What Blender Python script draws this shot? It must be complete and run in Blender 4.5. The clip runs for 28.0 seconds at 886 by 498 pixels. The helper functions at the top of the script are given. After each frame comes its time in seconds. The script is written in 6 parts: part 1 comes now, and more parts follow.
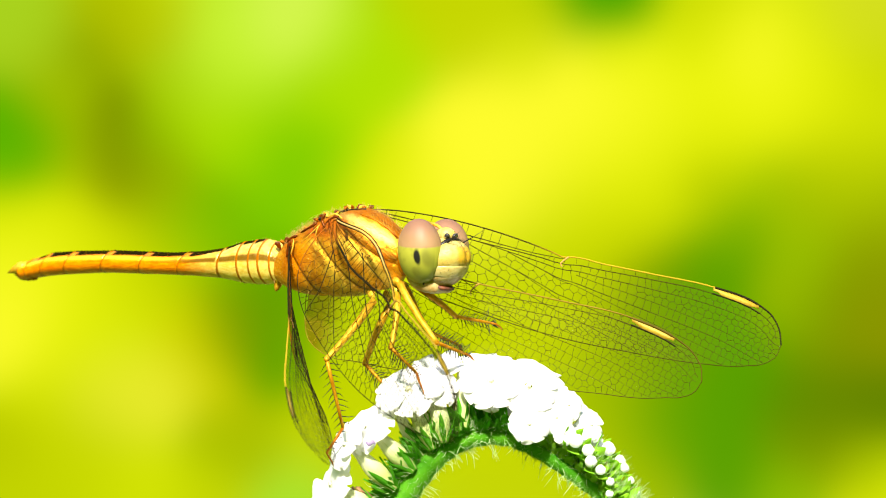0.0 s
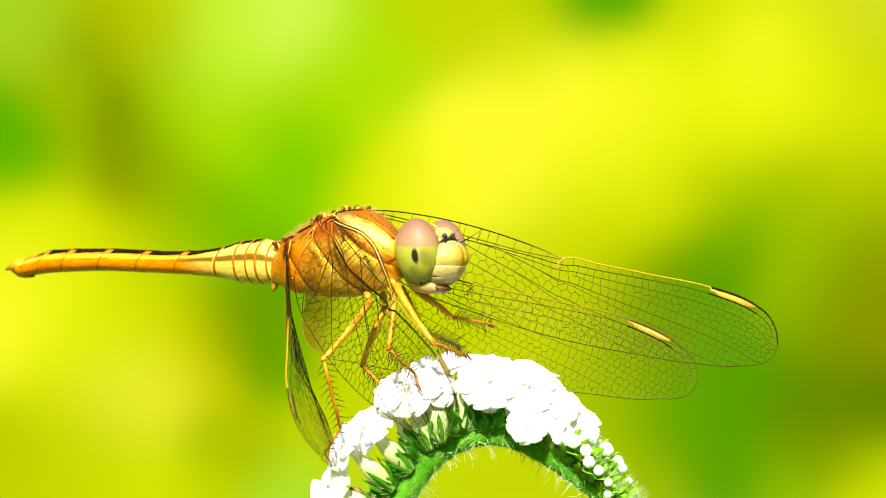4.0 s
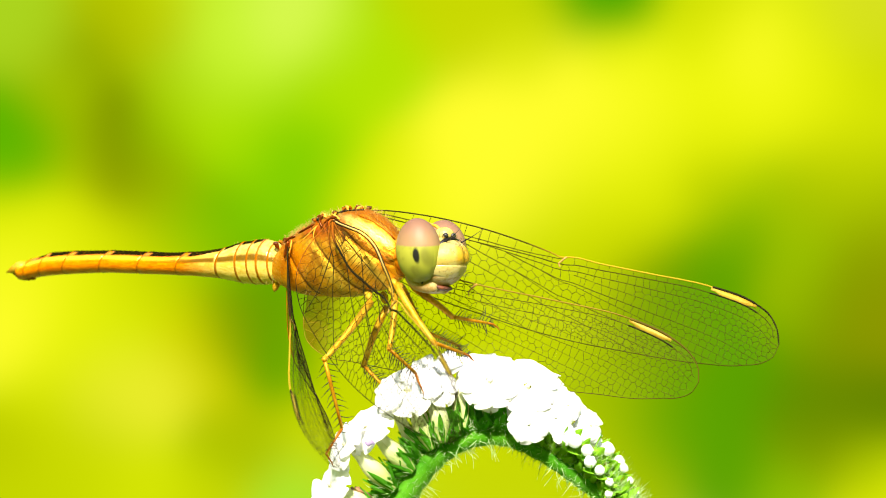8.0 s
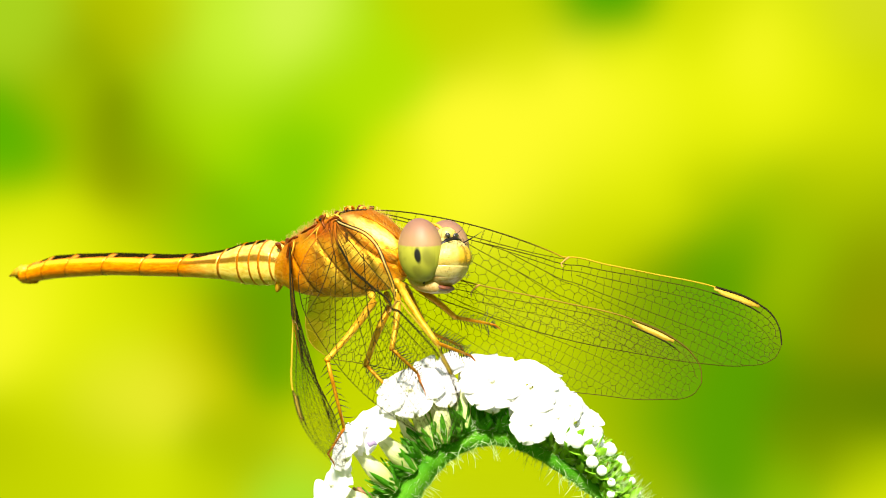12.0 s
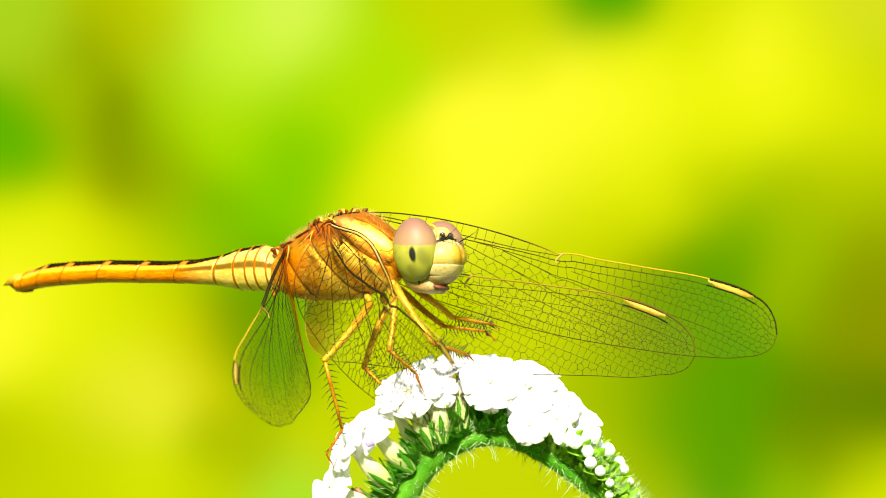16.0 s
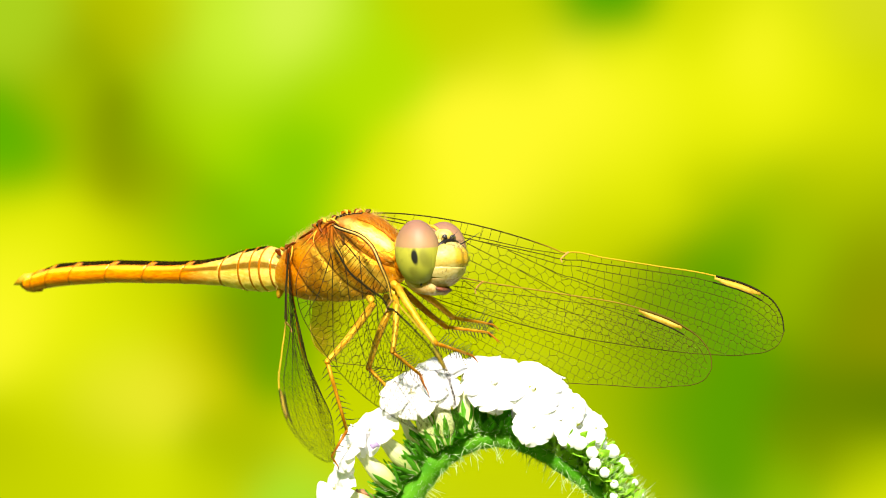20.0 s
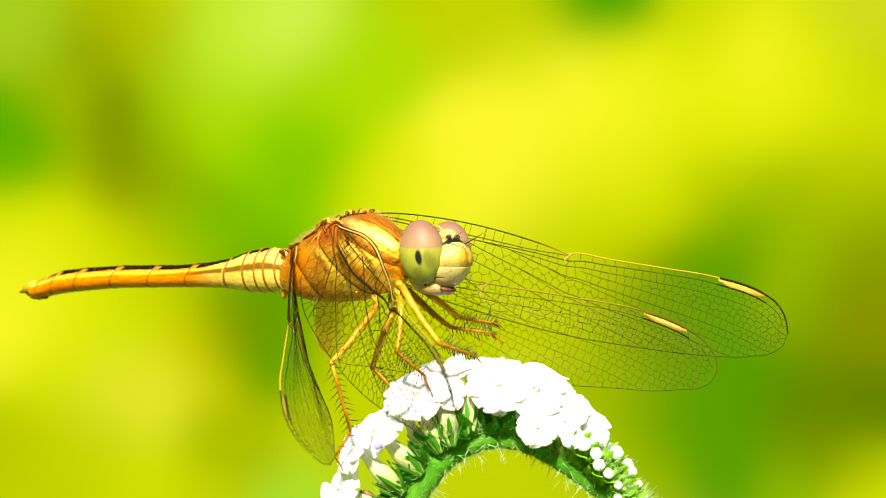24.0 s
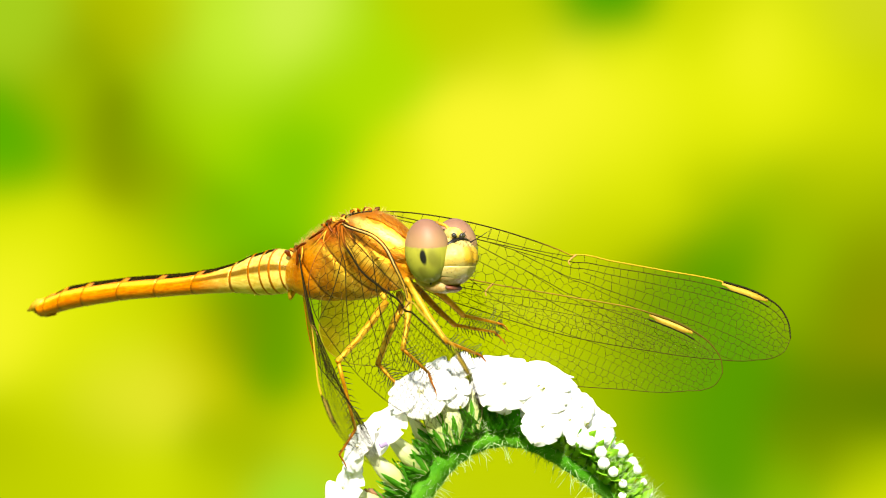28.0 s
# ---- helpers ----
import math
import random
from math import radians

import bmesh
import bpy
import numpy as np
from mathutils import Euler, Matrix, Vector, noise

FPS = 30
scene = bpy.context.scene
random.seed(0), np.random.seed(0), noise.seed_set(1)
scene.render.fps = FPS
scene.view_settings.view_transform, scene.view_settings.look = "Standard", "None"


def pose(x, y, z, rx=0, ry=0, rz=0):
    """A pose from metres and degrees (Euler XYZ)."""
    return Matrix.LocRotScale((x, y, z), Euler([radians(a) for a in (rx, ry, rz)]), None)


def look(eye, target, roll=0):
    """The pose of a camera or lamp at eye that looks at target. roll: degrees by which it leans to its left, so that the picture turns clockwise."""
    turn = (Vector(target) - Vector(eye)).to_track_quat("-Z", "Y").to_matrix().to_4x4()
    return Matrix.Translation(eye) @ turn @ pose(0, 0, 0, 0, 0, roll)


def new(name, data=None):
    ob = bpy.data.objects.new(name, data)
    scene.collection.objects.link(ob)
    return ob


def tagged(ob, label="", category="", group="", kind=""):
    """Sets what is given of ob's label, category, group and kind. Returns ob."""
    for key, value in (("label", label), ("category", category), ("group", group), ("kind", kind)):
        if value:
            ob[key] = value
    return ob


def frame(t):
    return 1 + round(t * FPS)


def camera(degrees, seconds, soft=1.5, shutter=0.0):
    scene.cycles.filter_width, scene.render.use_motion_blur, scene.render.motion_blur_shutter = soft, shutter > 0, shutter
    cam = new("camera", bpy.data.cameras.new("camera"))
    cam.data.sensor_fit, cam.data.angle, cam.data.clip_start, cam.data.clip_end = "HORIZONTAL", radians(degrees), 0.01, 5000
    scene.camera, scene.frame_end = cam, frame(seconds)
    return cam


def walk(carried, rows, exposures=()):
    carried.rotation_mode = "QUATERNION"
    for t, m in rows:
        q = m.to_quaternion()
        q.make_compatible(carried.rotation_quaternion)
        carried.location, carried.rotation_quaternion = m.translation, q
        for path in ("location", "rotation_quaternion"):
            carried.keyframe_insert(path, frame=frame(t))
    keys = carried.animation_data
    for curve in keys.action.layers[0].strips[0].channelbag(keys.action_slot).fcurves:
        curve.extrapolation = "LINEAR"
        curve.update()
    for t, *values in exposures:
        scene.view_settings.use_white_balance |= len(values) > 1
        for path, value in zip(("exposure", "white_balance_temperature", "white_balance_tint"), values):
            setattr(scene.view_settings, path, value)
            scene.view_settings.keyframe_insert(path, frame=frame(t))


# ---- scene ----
cam = camera(10, 28.0, soft=0.55, shutter=0.4)
D = 0.406                                   # metres from the lens to the insect
EYE = (0.0, -D, 0.60)
cam.data.dof.use_dof, cam.data.dof.focus_distance, cam.data.dof.aperture_fstop = True, 0.402, 60.0
walk(cam, [(0, look(EYE, (0, 0, 0.60))), (28, look(EYE, (0, 0, 0.60)))],
     exposures=[(0, 1.27, 6500, 10), (3, 1.28, 6500, 10), (6, 1.32, 6510, 10), (8, 1.305, 6520, 10.5), (11, 1.275, 6540, 11), (15, 1.295, 6560, 11.5), (17, 1.33, 6620, 13),
                (18, 1.315, 6640, 14), (20, 1.27, 6650, 14), (21, 1.26, 6640, 13.5), (24, 1.22, 6570, 11.5), (26, 1.21, 6560, 11), (28, 1.215, 6560, 11)])

# ---- world and sun ----
SUN_FROM = Vector((-0.12, -0.74, 0.64)).normalized()
world = bpy.data.worlds.new("sky")
scene.world = world
world.use_nodes = True
sky = world.node_tree.nodes.new("ShaderNodeTexSky")
sky.sky_type, sky.sun_disc = "NISHITA", False
sky.sun_elevation = math.asin(SUN_FROM.z)
sky.sun_rotation = math.atan2(SUN_FROM.x, SUN_FROM.y)
back = world.node_tree.nodes["Background"]
world.node_tree.links.new(sky.outputs[0], back.inputs[0])
back.inputs[1].default_value = 0.15
sun = new("sun", bpy.data.lights.new("sun", "SUN"))
sun.data.energy, sun.data.angle, sun.data.color = 5.0, radians(5.0), (1.0, 0.94, 0.80)
sun.matrix_world = look(SUN_FROM * 5, (0, 0, 0))

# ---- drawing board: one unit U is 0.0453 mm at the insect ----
U = 2 * D * math.tan(radians(5)) / 1568


def spot(u, v, d=0.0):
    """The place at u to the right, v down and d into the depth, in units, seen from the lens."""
    k = 1 + d * U / D
    return Vector(((u - 784) * U * k, d * U, 0.60 + (441 - v) * U * k))


FORWARD = Vector((0.82, -0.57, 0.0)).normalized()     # the way the insect faces
LEFT = Vector((0.57, 0.82, 0.0)).normalized()
UP = Vector((0, 0, 1))


def on_axis(u, v):
    """A place on the insect's long axis."""
    return spot(u, v, -0.695 * (u - 600))


def smooth_line(points, n):
    """n + 1 places along a smooth curve through the points (tuples of any length)."""
    p = np.array(points, float)
    seg = np.linalg.norm(np.diff(p, axis=0), axis=1)
    t = np.concatenate([[0], np.cumsum(np.maximum(seg, 1e-9))])
    m = np.gradient(p, t, axis=0)
    out = []
    for x in np.linspace(0, t[-1], n + 1):
        i = min(max(int(np.searchsorted(t, x) - 1), 0), len(t) - 2)
        h = t[i + 1] - t[i]
        s = (x - t[i]) / h
        out.append((2 * s**3 - 3 * s**2 + 1) * p[i] + (s**3 - 2 * s**2 + s) * h * m[i]
                   + (3 * s**2 - 2 * s**3) * p[i + 1] + (s**3 - s**2) * h * m[i + 1])
    return out


class Geo:
    """A mesh in the making: places, faces and one surface coordinate for each place."""

    def __init__(self):
        self.v, self.f, self.c = [], [], []

    def add(self, places, faces, coords=None):
        n = len(self.v)
        self.v += [tuple(p) for p in places]
        self.f += [tuple(i + n for i in q) for q in faces]
        self.c += list(coords) if coords else [(0, 0, 0)] * len(places)

    def grid(self, rows, coords=None, closed=True, caps=False):
        """Rows of places, joined row to row; closed: each row is a ring."""
        m, k = len(rows), len(rows[0])
        faces = []
        for i in range(m - 1):
            for j in range(k if closed else k - 1):
                a, b = i * k + j, i * k + (j + 1) % k
                faces.append((a, b, b + k, a + k))
        if caps:
            faces += [tuple(reversed(range(k))), tuple(range((m - 1) * k, m * k))]
        self.add([p for r in rows for p in r], faces, [c for r in coords for c in r] if coords else None)

    def tube(self, points, radii, n=8, caps=True):
        pts = [Vector(p) for p in points]
        side = None
        rows, coords = [], []
        for i, p in enumerate(pts):
            way = (pts[min(i + 1, len(pts) - 1)] - pts[max(i - 1, 0)]).normalized()
            if side is None:
                side = way.orthogonal().normalized()
            side = (side - way * side.dot(way)).normalized()
            other = way.cross(side)
            r = radii[i] if hasattr(radii, "__len__") else radii
            ring, cs = [], []
            for j in range(n):
                a = 2 * math.pi * j / n
                ring.append(p + (side * math.cos(a) + other * math.sin(a)) * r)
                cs.append((i / max(1, len(pts) - 1), j / n, 0))
            rows.append(ring)
            coords.append(cs)
        self.grid(rows, coords, True, caps)

    def ball(self, centre, radii, turn=None, seg=20, rings=12, shape=None):
        """An ellipsoid; shape(x, y, z) may move a place of the unit ball."""
        rows, coords = [], []
        for i in range(rings + 1):
            lat = math.pi * (min(max(i, 0.02), rings - 0.02) / rings - 0.5)
            ring, cs = [], []
            for j in range(seg):
                lon = 2 * math.pi * j / seg
                q = Vector((math.cos(lat) * math.cos(lon), math.cos(lat) * math.sin(lon), math.sin(lat)))
                cs.append(tuple(q))
                if shape:
                    q = Vector(shape(*q))
                q = Vector((q.x * radii[0], q.y * radii[1], q.z * radii[2]))
                ring.append(Vector(centre) + (turn @ q if turn else q))
            rows.append(ring)
            coords.append(cs)
        self.grid(rows, coords, True, True)

    def mesh(self, name, material, origin=None, flat=False):
        o = Vector(origin) if origin else Vector()
        me = bpy.data.meshes.new(name)
        me.from_pydata([tuple(Vector(p) - o) for p in self.v], [], self.f)
        me.attributes.new("skin", "FLOAT_VECTOR", "POINT").data.foreach_set(
            "vector", np.array(self.c, np.float32).ravel())
        me.polygons.foreach_set("use_smooth", np.full(len(me.polygons), not flat))
        me.materials.append(material)
        me.update()
        return me


ORIGIN = {}


def part(name, geo, material, parent, label="", at=None, flat=False):
    """Links geo (in the world's metres) as one mesh under parent, turning about the place at."""
    home = ORIGIN.get(parent, Vector())
    o = Vector(at) if at else home
    ob = new(name, geo.mesh(name, material, o, flat) if isinstance(geo, Geo) else geo)
    ob.parent, ob.location = parent, o - home
    ORIGIN[ob] = o
    return tagged(ob, label=label)


def local_part(name, geo, material, parent, label="", m=None):
    """Links geo, given in its parent's own space."""
    ob = new(name, geo.mesh(name, material) if isinstance(geo, Geo) else geo)
    ob.parent = parent
    if m:
        ob.matrix_basis = m
    return tagged(ob, label=label)


# ---- materials ----
class Nodes:
    """Short hand for a node tree."""

    def __init__(self, name):
        self.mat = bpy.data.materials.new(name)
        self.mat.use_nodes = True
        self.t = self.mat.node_tree
        self.t.nodes.clear()
        self.out = self.t.nodes.new("ShaderNodeOutputMaterial")

    def put(self, socket, value):
        if isinstance(value, bpy.types.NodeSocket):
            self.t.links.new(value, socket)
        elif hasattr(value, "__len__") and len(value) == 3 and socket.type == "RGBA":
            socket.default_value = (*value, 1)
        else:
            socket.default_value = value

    def math(self, op, a, b=0.0, clamp=False):
        n = self.t.nodes.new("ShaderNodeMath")
        n.operation, n.use_clamp = op, clamp
        self.put(n.inputs[0], a), self.put(n.inputs[1], b)
        return n.outputs[0]

    def mix(self, fac, a, b, blend="MIX"):
        n = self.t.nodes.new("ShaderNodeMix")
        n.data_type, n.blend_type = "RGBA", blend
        self.put(n.inputs[0], fac), self.put(n.inputs[6], a), self.put(n.inputs[7], b)
        return n.outputs[2]

    def step(self, x, lo, hi):
        n = self.t.nodes.new("ShaderNodeMapRange")
        n.interpolation_type = "SMOOTHSTEP"
        for i, value in enumerate((x, lo, hi, 0.0, 1.0)):
            self.put(n.inputs[i], value)
        return n.outputs[0]

    def band(self, x, centre, half, soft):
        return self.math("SUBTRACT", 1.0, self.step(self.math("ABSOLUTE", self.math("SUBTRACT", x, centre)), half - soft, half + soft))

    def stroke(self, x, y, ends, half, soft):
        """1 near the line through the points ends, 0 away from it."""
        out = None
        for (x0, y0), (x1, y1) in zip(ends[:-1], ends[1:]):
            dx, dy = x1 - x0, y1 - y0
            ax, ay = self.math("SUBTRACT", x, x0), self.math("SUBTRACT", y, y0)
            t = self.math("ADD", self.math("MULTIPLY", ax, dx / (dx * dx + dy * dy)), self.math("MULTIPLY", ay, dy / (dx * dx + dy * dy)), True)
            ex, ey = self.math("SUBTRACT", ax, self.math("MULTIPLY", t, dx)), self.math("SUBTRACT", ay, self.math("MULTIPLY", t, dy))
            d = self.math("SQRT", self.math("ADD", self.math("MULTIPLY", ex, ex), self.math("MULTIPLY", ey, ey)))
            out = d if out is None else self.math("MINIMUM", out, d)
        return self.step(out, half + soft, half - soft)

    def skin(self):
        n = self.t.nodes.new("ShaderNodeAttribute")
        n.attribute_name = "skin"
        s = self.t.nodes.new("ShaderNodeSeparateXYZ")
        self.t.links.new(n.outputs["Vector"], s.inputs[0])
        return s.outputs[0], s.outputs[1], s.outputs[2]

    def place(self):
        return self.t.nodes.new("ShaderNodeTexCoord").outputs["Object"]

    def noise(self, scale, detail=3.0, rough=0.55, vector=None):
        n = self.t.nodes.new("ShaderNodeTexNoise")
        self.put(n.inputs["Vector"], vector or self.place())
        n.inputs["Scale"].default_value, n.inputs["Detail"].default_value = scale, detail
        n.inputs["Roughness"].default_value = rough
        return n.outputs["Fac"]

    def mixed(self, a, b, c=0.0):
        n = self.t.nodes.new("ShaderNodeCombineXYZ")
        for i, value in enumerate((a, b, c)):
            self.put(n.inputs[i], value)
        return n.outputs[0]

    def bump(self, height, strength, distance):
        n = self.t.nodes.new("ShaderNodeBump")
        n.inputs["Strength"].default_value, n.inputs["Distance"].default_value = strength, distance
        self.t.links.new(height, n.inputs["Height"])
        return n.outputs[0]

    def surface(self, colour, rough=0.5, normal=None, spec=0.5, coat=0.0, sss=0.0, sss_scale=0.0005, sheen=0.0, metal=0.0, tint=(1, 1, 1)):
        b = self.t.nodes.new("ShaderNodeBsdfPrincipled")
        self.put(b.inputs["Base Color"], colour), self.put(b.inputs["Roughness"], rough)
        self.put(b.inputs["Specular IOR Level"], spec), self.put(b.inputs["Coat Weight"], coat)
        b.inputs["Metallic"].default_value = metal
        b.inputs["Specular Tint"].default_value = (*tint, 1)
        b.inputs["Coat Tint"].default_value = (*tint, 1)
        b.inputs["Coat Roughness"].default_value = 0.25
        b.inputs["Subsurface Weight"].default_value = sss
        b.inputs["Subsurface Scale"].default_value = sss_scale
        b.inputs["Sheen Weight"].default_value = sheen
        if normal:
            self.t.links.new(normal, b.inputs["Normal"])
        self.t.links.new(b.outputs[0], self.out.inputs[0])
        return b

    def shade(self, kind, **values):
        n = self.t.nodes.new(kind)
        for key, value in values.items():
            self.put(n.inputs[key], value)
        return n.outputs[0]

    def mix_shade(self, fac, a, b):
        n = self.t.nodes.new("ShaderNodeMixShader")
        self.put(n.inputs[0], fac), self.put(n.inputs[1], a), self.put(n.inputs[2], b)
        return n.outputs[0]


def plain(name, colour, other, rough=0.5, grain=4000.0, coarse=700.0, relief=0.3, depth=2e-5, **more):
    """Two tones mixed at two scales, with fine relief."""
    n = Nodes(name)
    fine, wide = n.noise(grain), n.noise(coarse, 2.0)
    both = n.math("ADD", n.math("MULTIPLY", fine, 0.5), n.math("MULTIPLY", wide, 0.5))
    col = n.mix(n.step(both, 0.38, 0.62), colour, other)
    n.surface(col, rough, n.bump(fine, relief, depth), **more)
    return n.mat


def thorax_skin():
    """Gold with pale and brown bands that slant along the flank, a highlight and a shade line painted among them; the
    skin's x and y are its side view in units, z its plate.
    """
    n = Nodes("thorax_skin")
    u, v, plate = n.skin()
    wide, mid = n.noise(600.0, 2.0), n.noise(1900.0, 3.0)
    u = n.math("ADD", u, n.math("MULTIPLY", n.math("SUBTRACT", wide, 0.5), 22.0))
    v = n.math("ADD", v, n.math("MULTIPLY", n.math("SUBTRACT", mid, 0.5), 16.0))
    col = n.mix(n.step(wide, 0.35, 0.65), (0.60, 0.21, 0.0018), (0.68, 0.31, 0.005))
    for ends, half, soft, amount, tone in (
            ([(604, 374), (660, 376), (706, 410)], 9, 5, 0.90, (0.42, 0.12, 0.001)),
            # pale slanting stripe: the front plate's broad highlight, painted in
            ([(606, 382), (646, 398), (692, 428)], 8, 6, 0.95, (0.76, 0.56, 0.12)),
            ([(622, 408), (652, 430), (694, 456)], 9, 6, 0.90, (0.27, 0.075, 0.001)),
            ([(598, 420), (640, 458), (692, 496)], 11, 8, 0.85, (0.72, 0.46, 0.05)),
            ([(586, 428), (612, 466), (650, 502)], 4, 4, 0.85, (0.24, 0.07, 0.001)),
            ([(558, 436), (582, 472), (614, 500)], 12, 9, 0.85, (0.70, 0.43, 0.035)),
            ([(552, 440), (574, 470)], 4, 4, 0.85, (0.30, 0.09, 0.002)),
            ([(546, 474), (566, 500)], 4, 4, 0.70, (0.36, 0.12, 0.002)),
            ([(640, 470), (684, 480)], 5, 6, 0.60, (0.36, 0.14, 0.004)),
            # brown-grey line along the bottom: shade painted below the flank
            ([(536, 512), (668, 518)], 5, 5, 0.45, (0.36, 0.18, 0.014)),
            ([(530, 424), (566, 404)], 8, 6, 0.9, (0.60, 0.22, 0.002)),
            ([(572, 414), (588, 420)], 7, 7, 0.80, (0.46, 0.12, 0.001)),
            ([(606, 397), (611, 406), (618, 424)], 2.6, 1.2, 1.0, (0.035, 0.010, 0.001)),
            ([(652, 458), (672, 444), (694, 438)], 1.2, 0.7, 0.9, (0.10, 0.028, 0.001)),
            ([(664, 380), (684, 396), (706, 407)], 1.3, 0.8, 0.9, (0.05, 0.014, 0.001))):
        col = n.mix(n.math("MULTIPLY", n.stroke(u, v, ends, half, soft), amount), col, tone)
    across = n.math("SUBTRACT", n.math("MULTIPLY", v, 0.80), n.math("MULTIPLY", u, 0.58))
    along = n.math("ADD", n.math("MULTIPLY", u, 0.80), n.math("MULTIPLY", v, 0.58))
    brushed = n.noise(1.0, 4.0, 0.6, n.mixed(n.math("MULTIPLY", along, 0.030), n.math("MULTIPLY", across, 0.22)))
    col = n.mix(n.math("MULTIPLY", n.step(brushed, 0.50, 0.66), 0.55), col, (0.28, 0.085, 0.001))
    col = n.mix(n.math("MULTIPLY", n.step(brushed, 0.48, 0.34), 0.40), col, (0.78, 0.50, 0.06))
    # red-brown wing roots and the amber rear
    for ends, half, soft, amount, tone in (
            ([(552, 408), (604, 394)], 13, 10, 0.85, (0.50, 0.075, 0.001)), ([(518, 424), (510, 480)], 12, 9, 0.80, (0.48, 0.085, 0.001)),
            ([(534, 440), (526, 470), (520, 504)], 14, 10, 0.80, (0.80, 0.27, 0.001)), ([(600, 372), (664, 374), (704, 404)], 6, 5, 0.70, (0.52, 0.14, 0.001)),
            ([(672, 452), (690, 474)], 9, 8, 0.70, (0.44, 0.10, 0.001))):
        col = n.mix(n.math("MULTIPLY", n.stroke(u, v, ends, half, soft), amount), col, tone)
    line = n.band(n.math("FRACT", n.math("ADD", plate, 0.5)), 0.5, 0.030, 0.02)
    col = n.mix(n.math("MULTIPLY", line, 0.85), col, (0.11, 0.026, 0.0006))
    fine = n.noise(4200.0, 5.0, 0.65)
    grit = n.noise(11000.0, 2.0)
    col = n.mix(n.math("MULTIPLY", n.step(fine, 0.52, 0.64), 0.40), col, (0.30, 0.085, 0.001))
    col = n.mix(n.math("MULTIPLY", n.step(grit, 0.58, 0.68), 0.35), col, (0.16, 0.045, 0.001))
    rough = n.math("ADD", 0.20, n.math("MULTIPLY", fine, 0.30))
    relief = n.math("ADD", n.math("ADD", n.math("MULTIPLY", mid, 0.8), brushed), n.math("ADD", fine, n.math("MULTIPLY", grit, 0.6)))
    n.surface(col, rough, n.bump(relief, 0.9, 6e-5), spec=0.3, metal=0.6, tint=(1.0, 0.86, 0.5))
    return n.mat


def abdomen_skin():
    n = Nodes("abdomen_skin")
    along, height, own = n.skin()
    wob = n.math("MULTIPLY", n.math("SUBTRACT", n.noise(1500.0), 0.5), 0.12)
    h = n.math("ADD", height, wob)
    streak = n.noise(1.0, 4.0, 0.6, n.mixed(n.math("MULTIPLY", along, 30.0), n.math("MULTIPLY", height, 5.0), own))
    orange = n.mix(n.step(streak, 0.36, 0.64), (0.66, 0.15, 0.0004), (0.78, 0.25, 0.0006))
    # pale band below the stripe: gloss highlight painted into the cuticle colour
    orange = n.mix(n.math("MULTIPLY", n.band(h, 0.36, 0.14, 0.12), 0.8), orange, (0.86, 0.48, 0.015))
    pale = n.mix(n.step(streak, 0.36, 0.64), (0.66, 0.42, 0.045), (0.76, 0.55, 0.11))
    base = n.step(n.math("ADD", along, wob), 0.38, 0.18)
    col = n.mix(base, orange, pale)
    side = n.math("MULTIPLY", n.band(h, 0.20, 0.17, 0.09), n.math("MULTIPLY", n.step(along, 0.55, 0.30), n.step(own, 0.0, 0.10)))
    col = n.mix(n.math("MULTIPLY", side, 0.92), col, (0.11, 0.042, 0.001))
    # painted shade: darker orange towards the underside of the rear segments
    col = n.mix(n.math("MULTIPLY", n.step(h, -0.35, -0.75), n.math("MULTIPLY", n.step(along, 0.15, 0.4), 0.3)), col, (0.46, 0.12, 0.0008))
    stripe = n.math("SUBTRACT", h, n.math("MULTIPLY", n.step(along, 0.36, 0.12), 0.22))
    stripe = n.math("ADD", stripe, n.math("MULTIPLY", n.math("SUBTRACT", own, 0.5), 0.10))
    stripe = n.math("MULTIPLY", n.step(stripe, 0.57, 0.65), n.math("MULTIPLY", n.step(along, 0.055, 0.075), n.step(along, 0.945, 0.93)))
    notch = n.math("MULTIPLY", n.step(own, 0.82, 0.90), n.step(h, 0.92, 0.84))
    stripe = n.math("MULTIPLY", stripe, n.math("SUBTRACT", 1.0, n.math("MULTIPLY", notch, 0.95)))
    col = n.mix(stripe, col, (0.0078, 0.00546, 0.00156))
    width = n.math("SUBTRACT", 0.985, n.math("MULTIPLY", n.step(along, 0.26, 0.20), 0.08))
    rim = n.math("MULTIPLY", n.step(own, n.math("SUBTRACT", width, 0.03), width), 0.9)
    col = n.mix(rim, col, (0.42, 0.11, 0.0008))
    fine = n.noise(5000.0, 4.0)
    col = n.mix(n.math("MULTIPLY", n.step(fine, 0.58, 0.70), 0.3), col, (0.30, 0.10, 0.001))
    relief = n.math("ADD", fine, n.math("MULTIPLY", n.math("ADD", n.noise(1200.0), streak), 1.5))
    n.surface(col, 0.24, n.bump(relief, 0.4, 6e-5), spec=n.math("MULTIPLY", n.math("SUBTRACT", 1.0, stripe), 0.5), metal=0.2, tint=(1.0, 0.80, 0.35))
    return n.mat


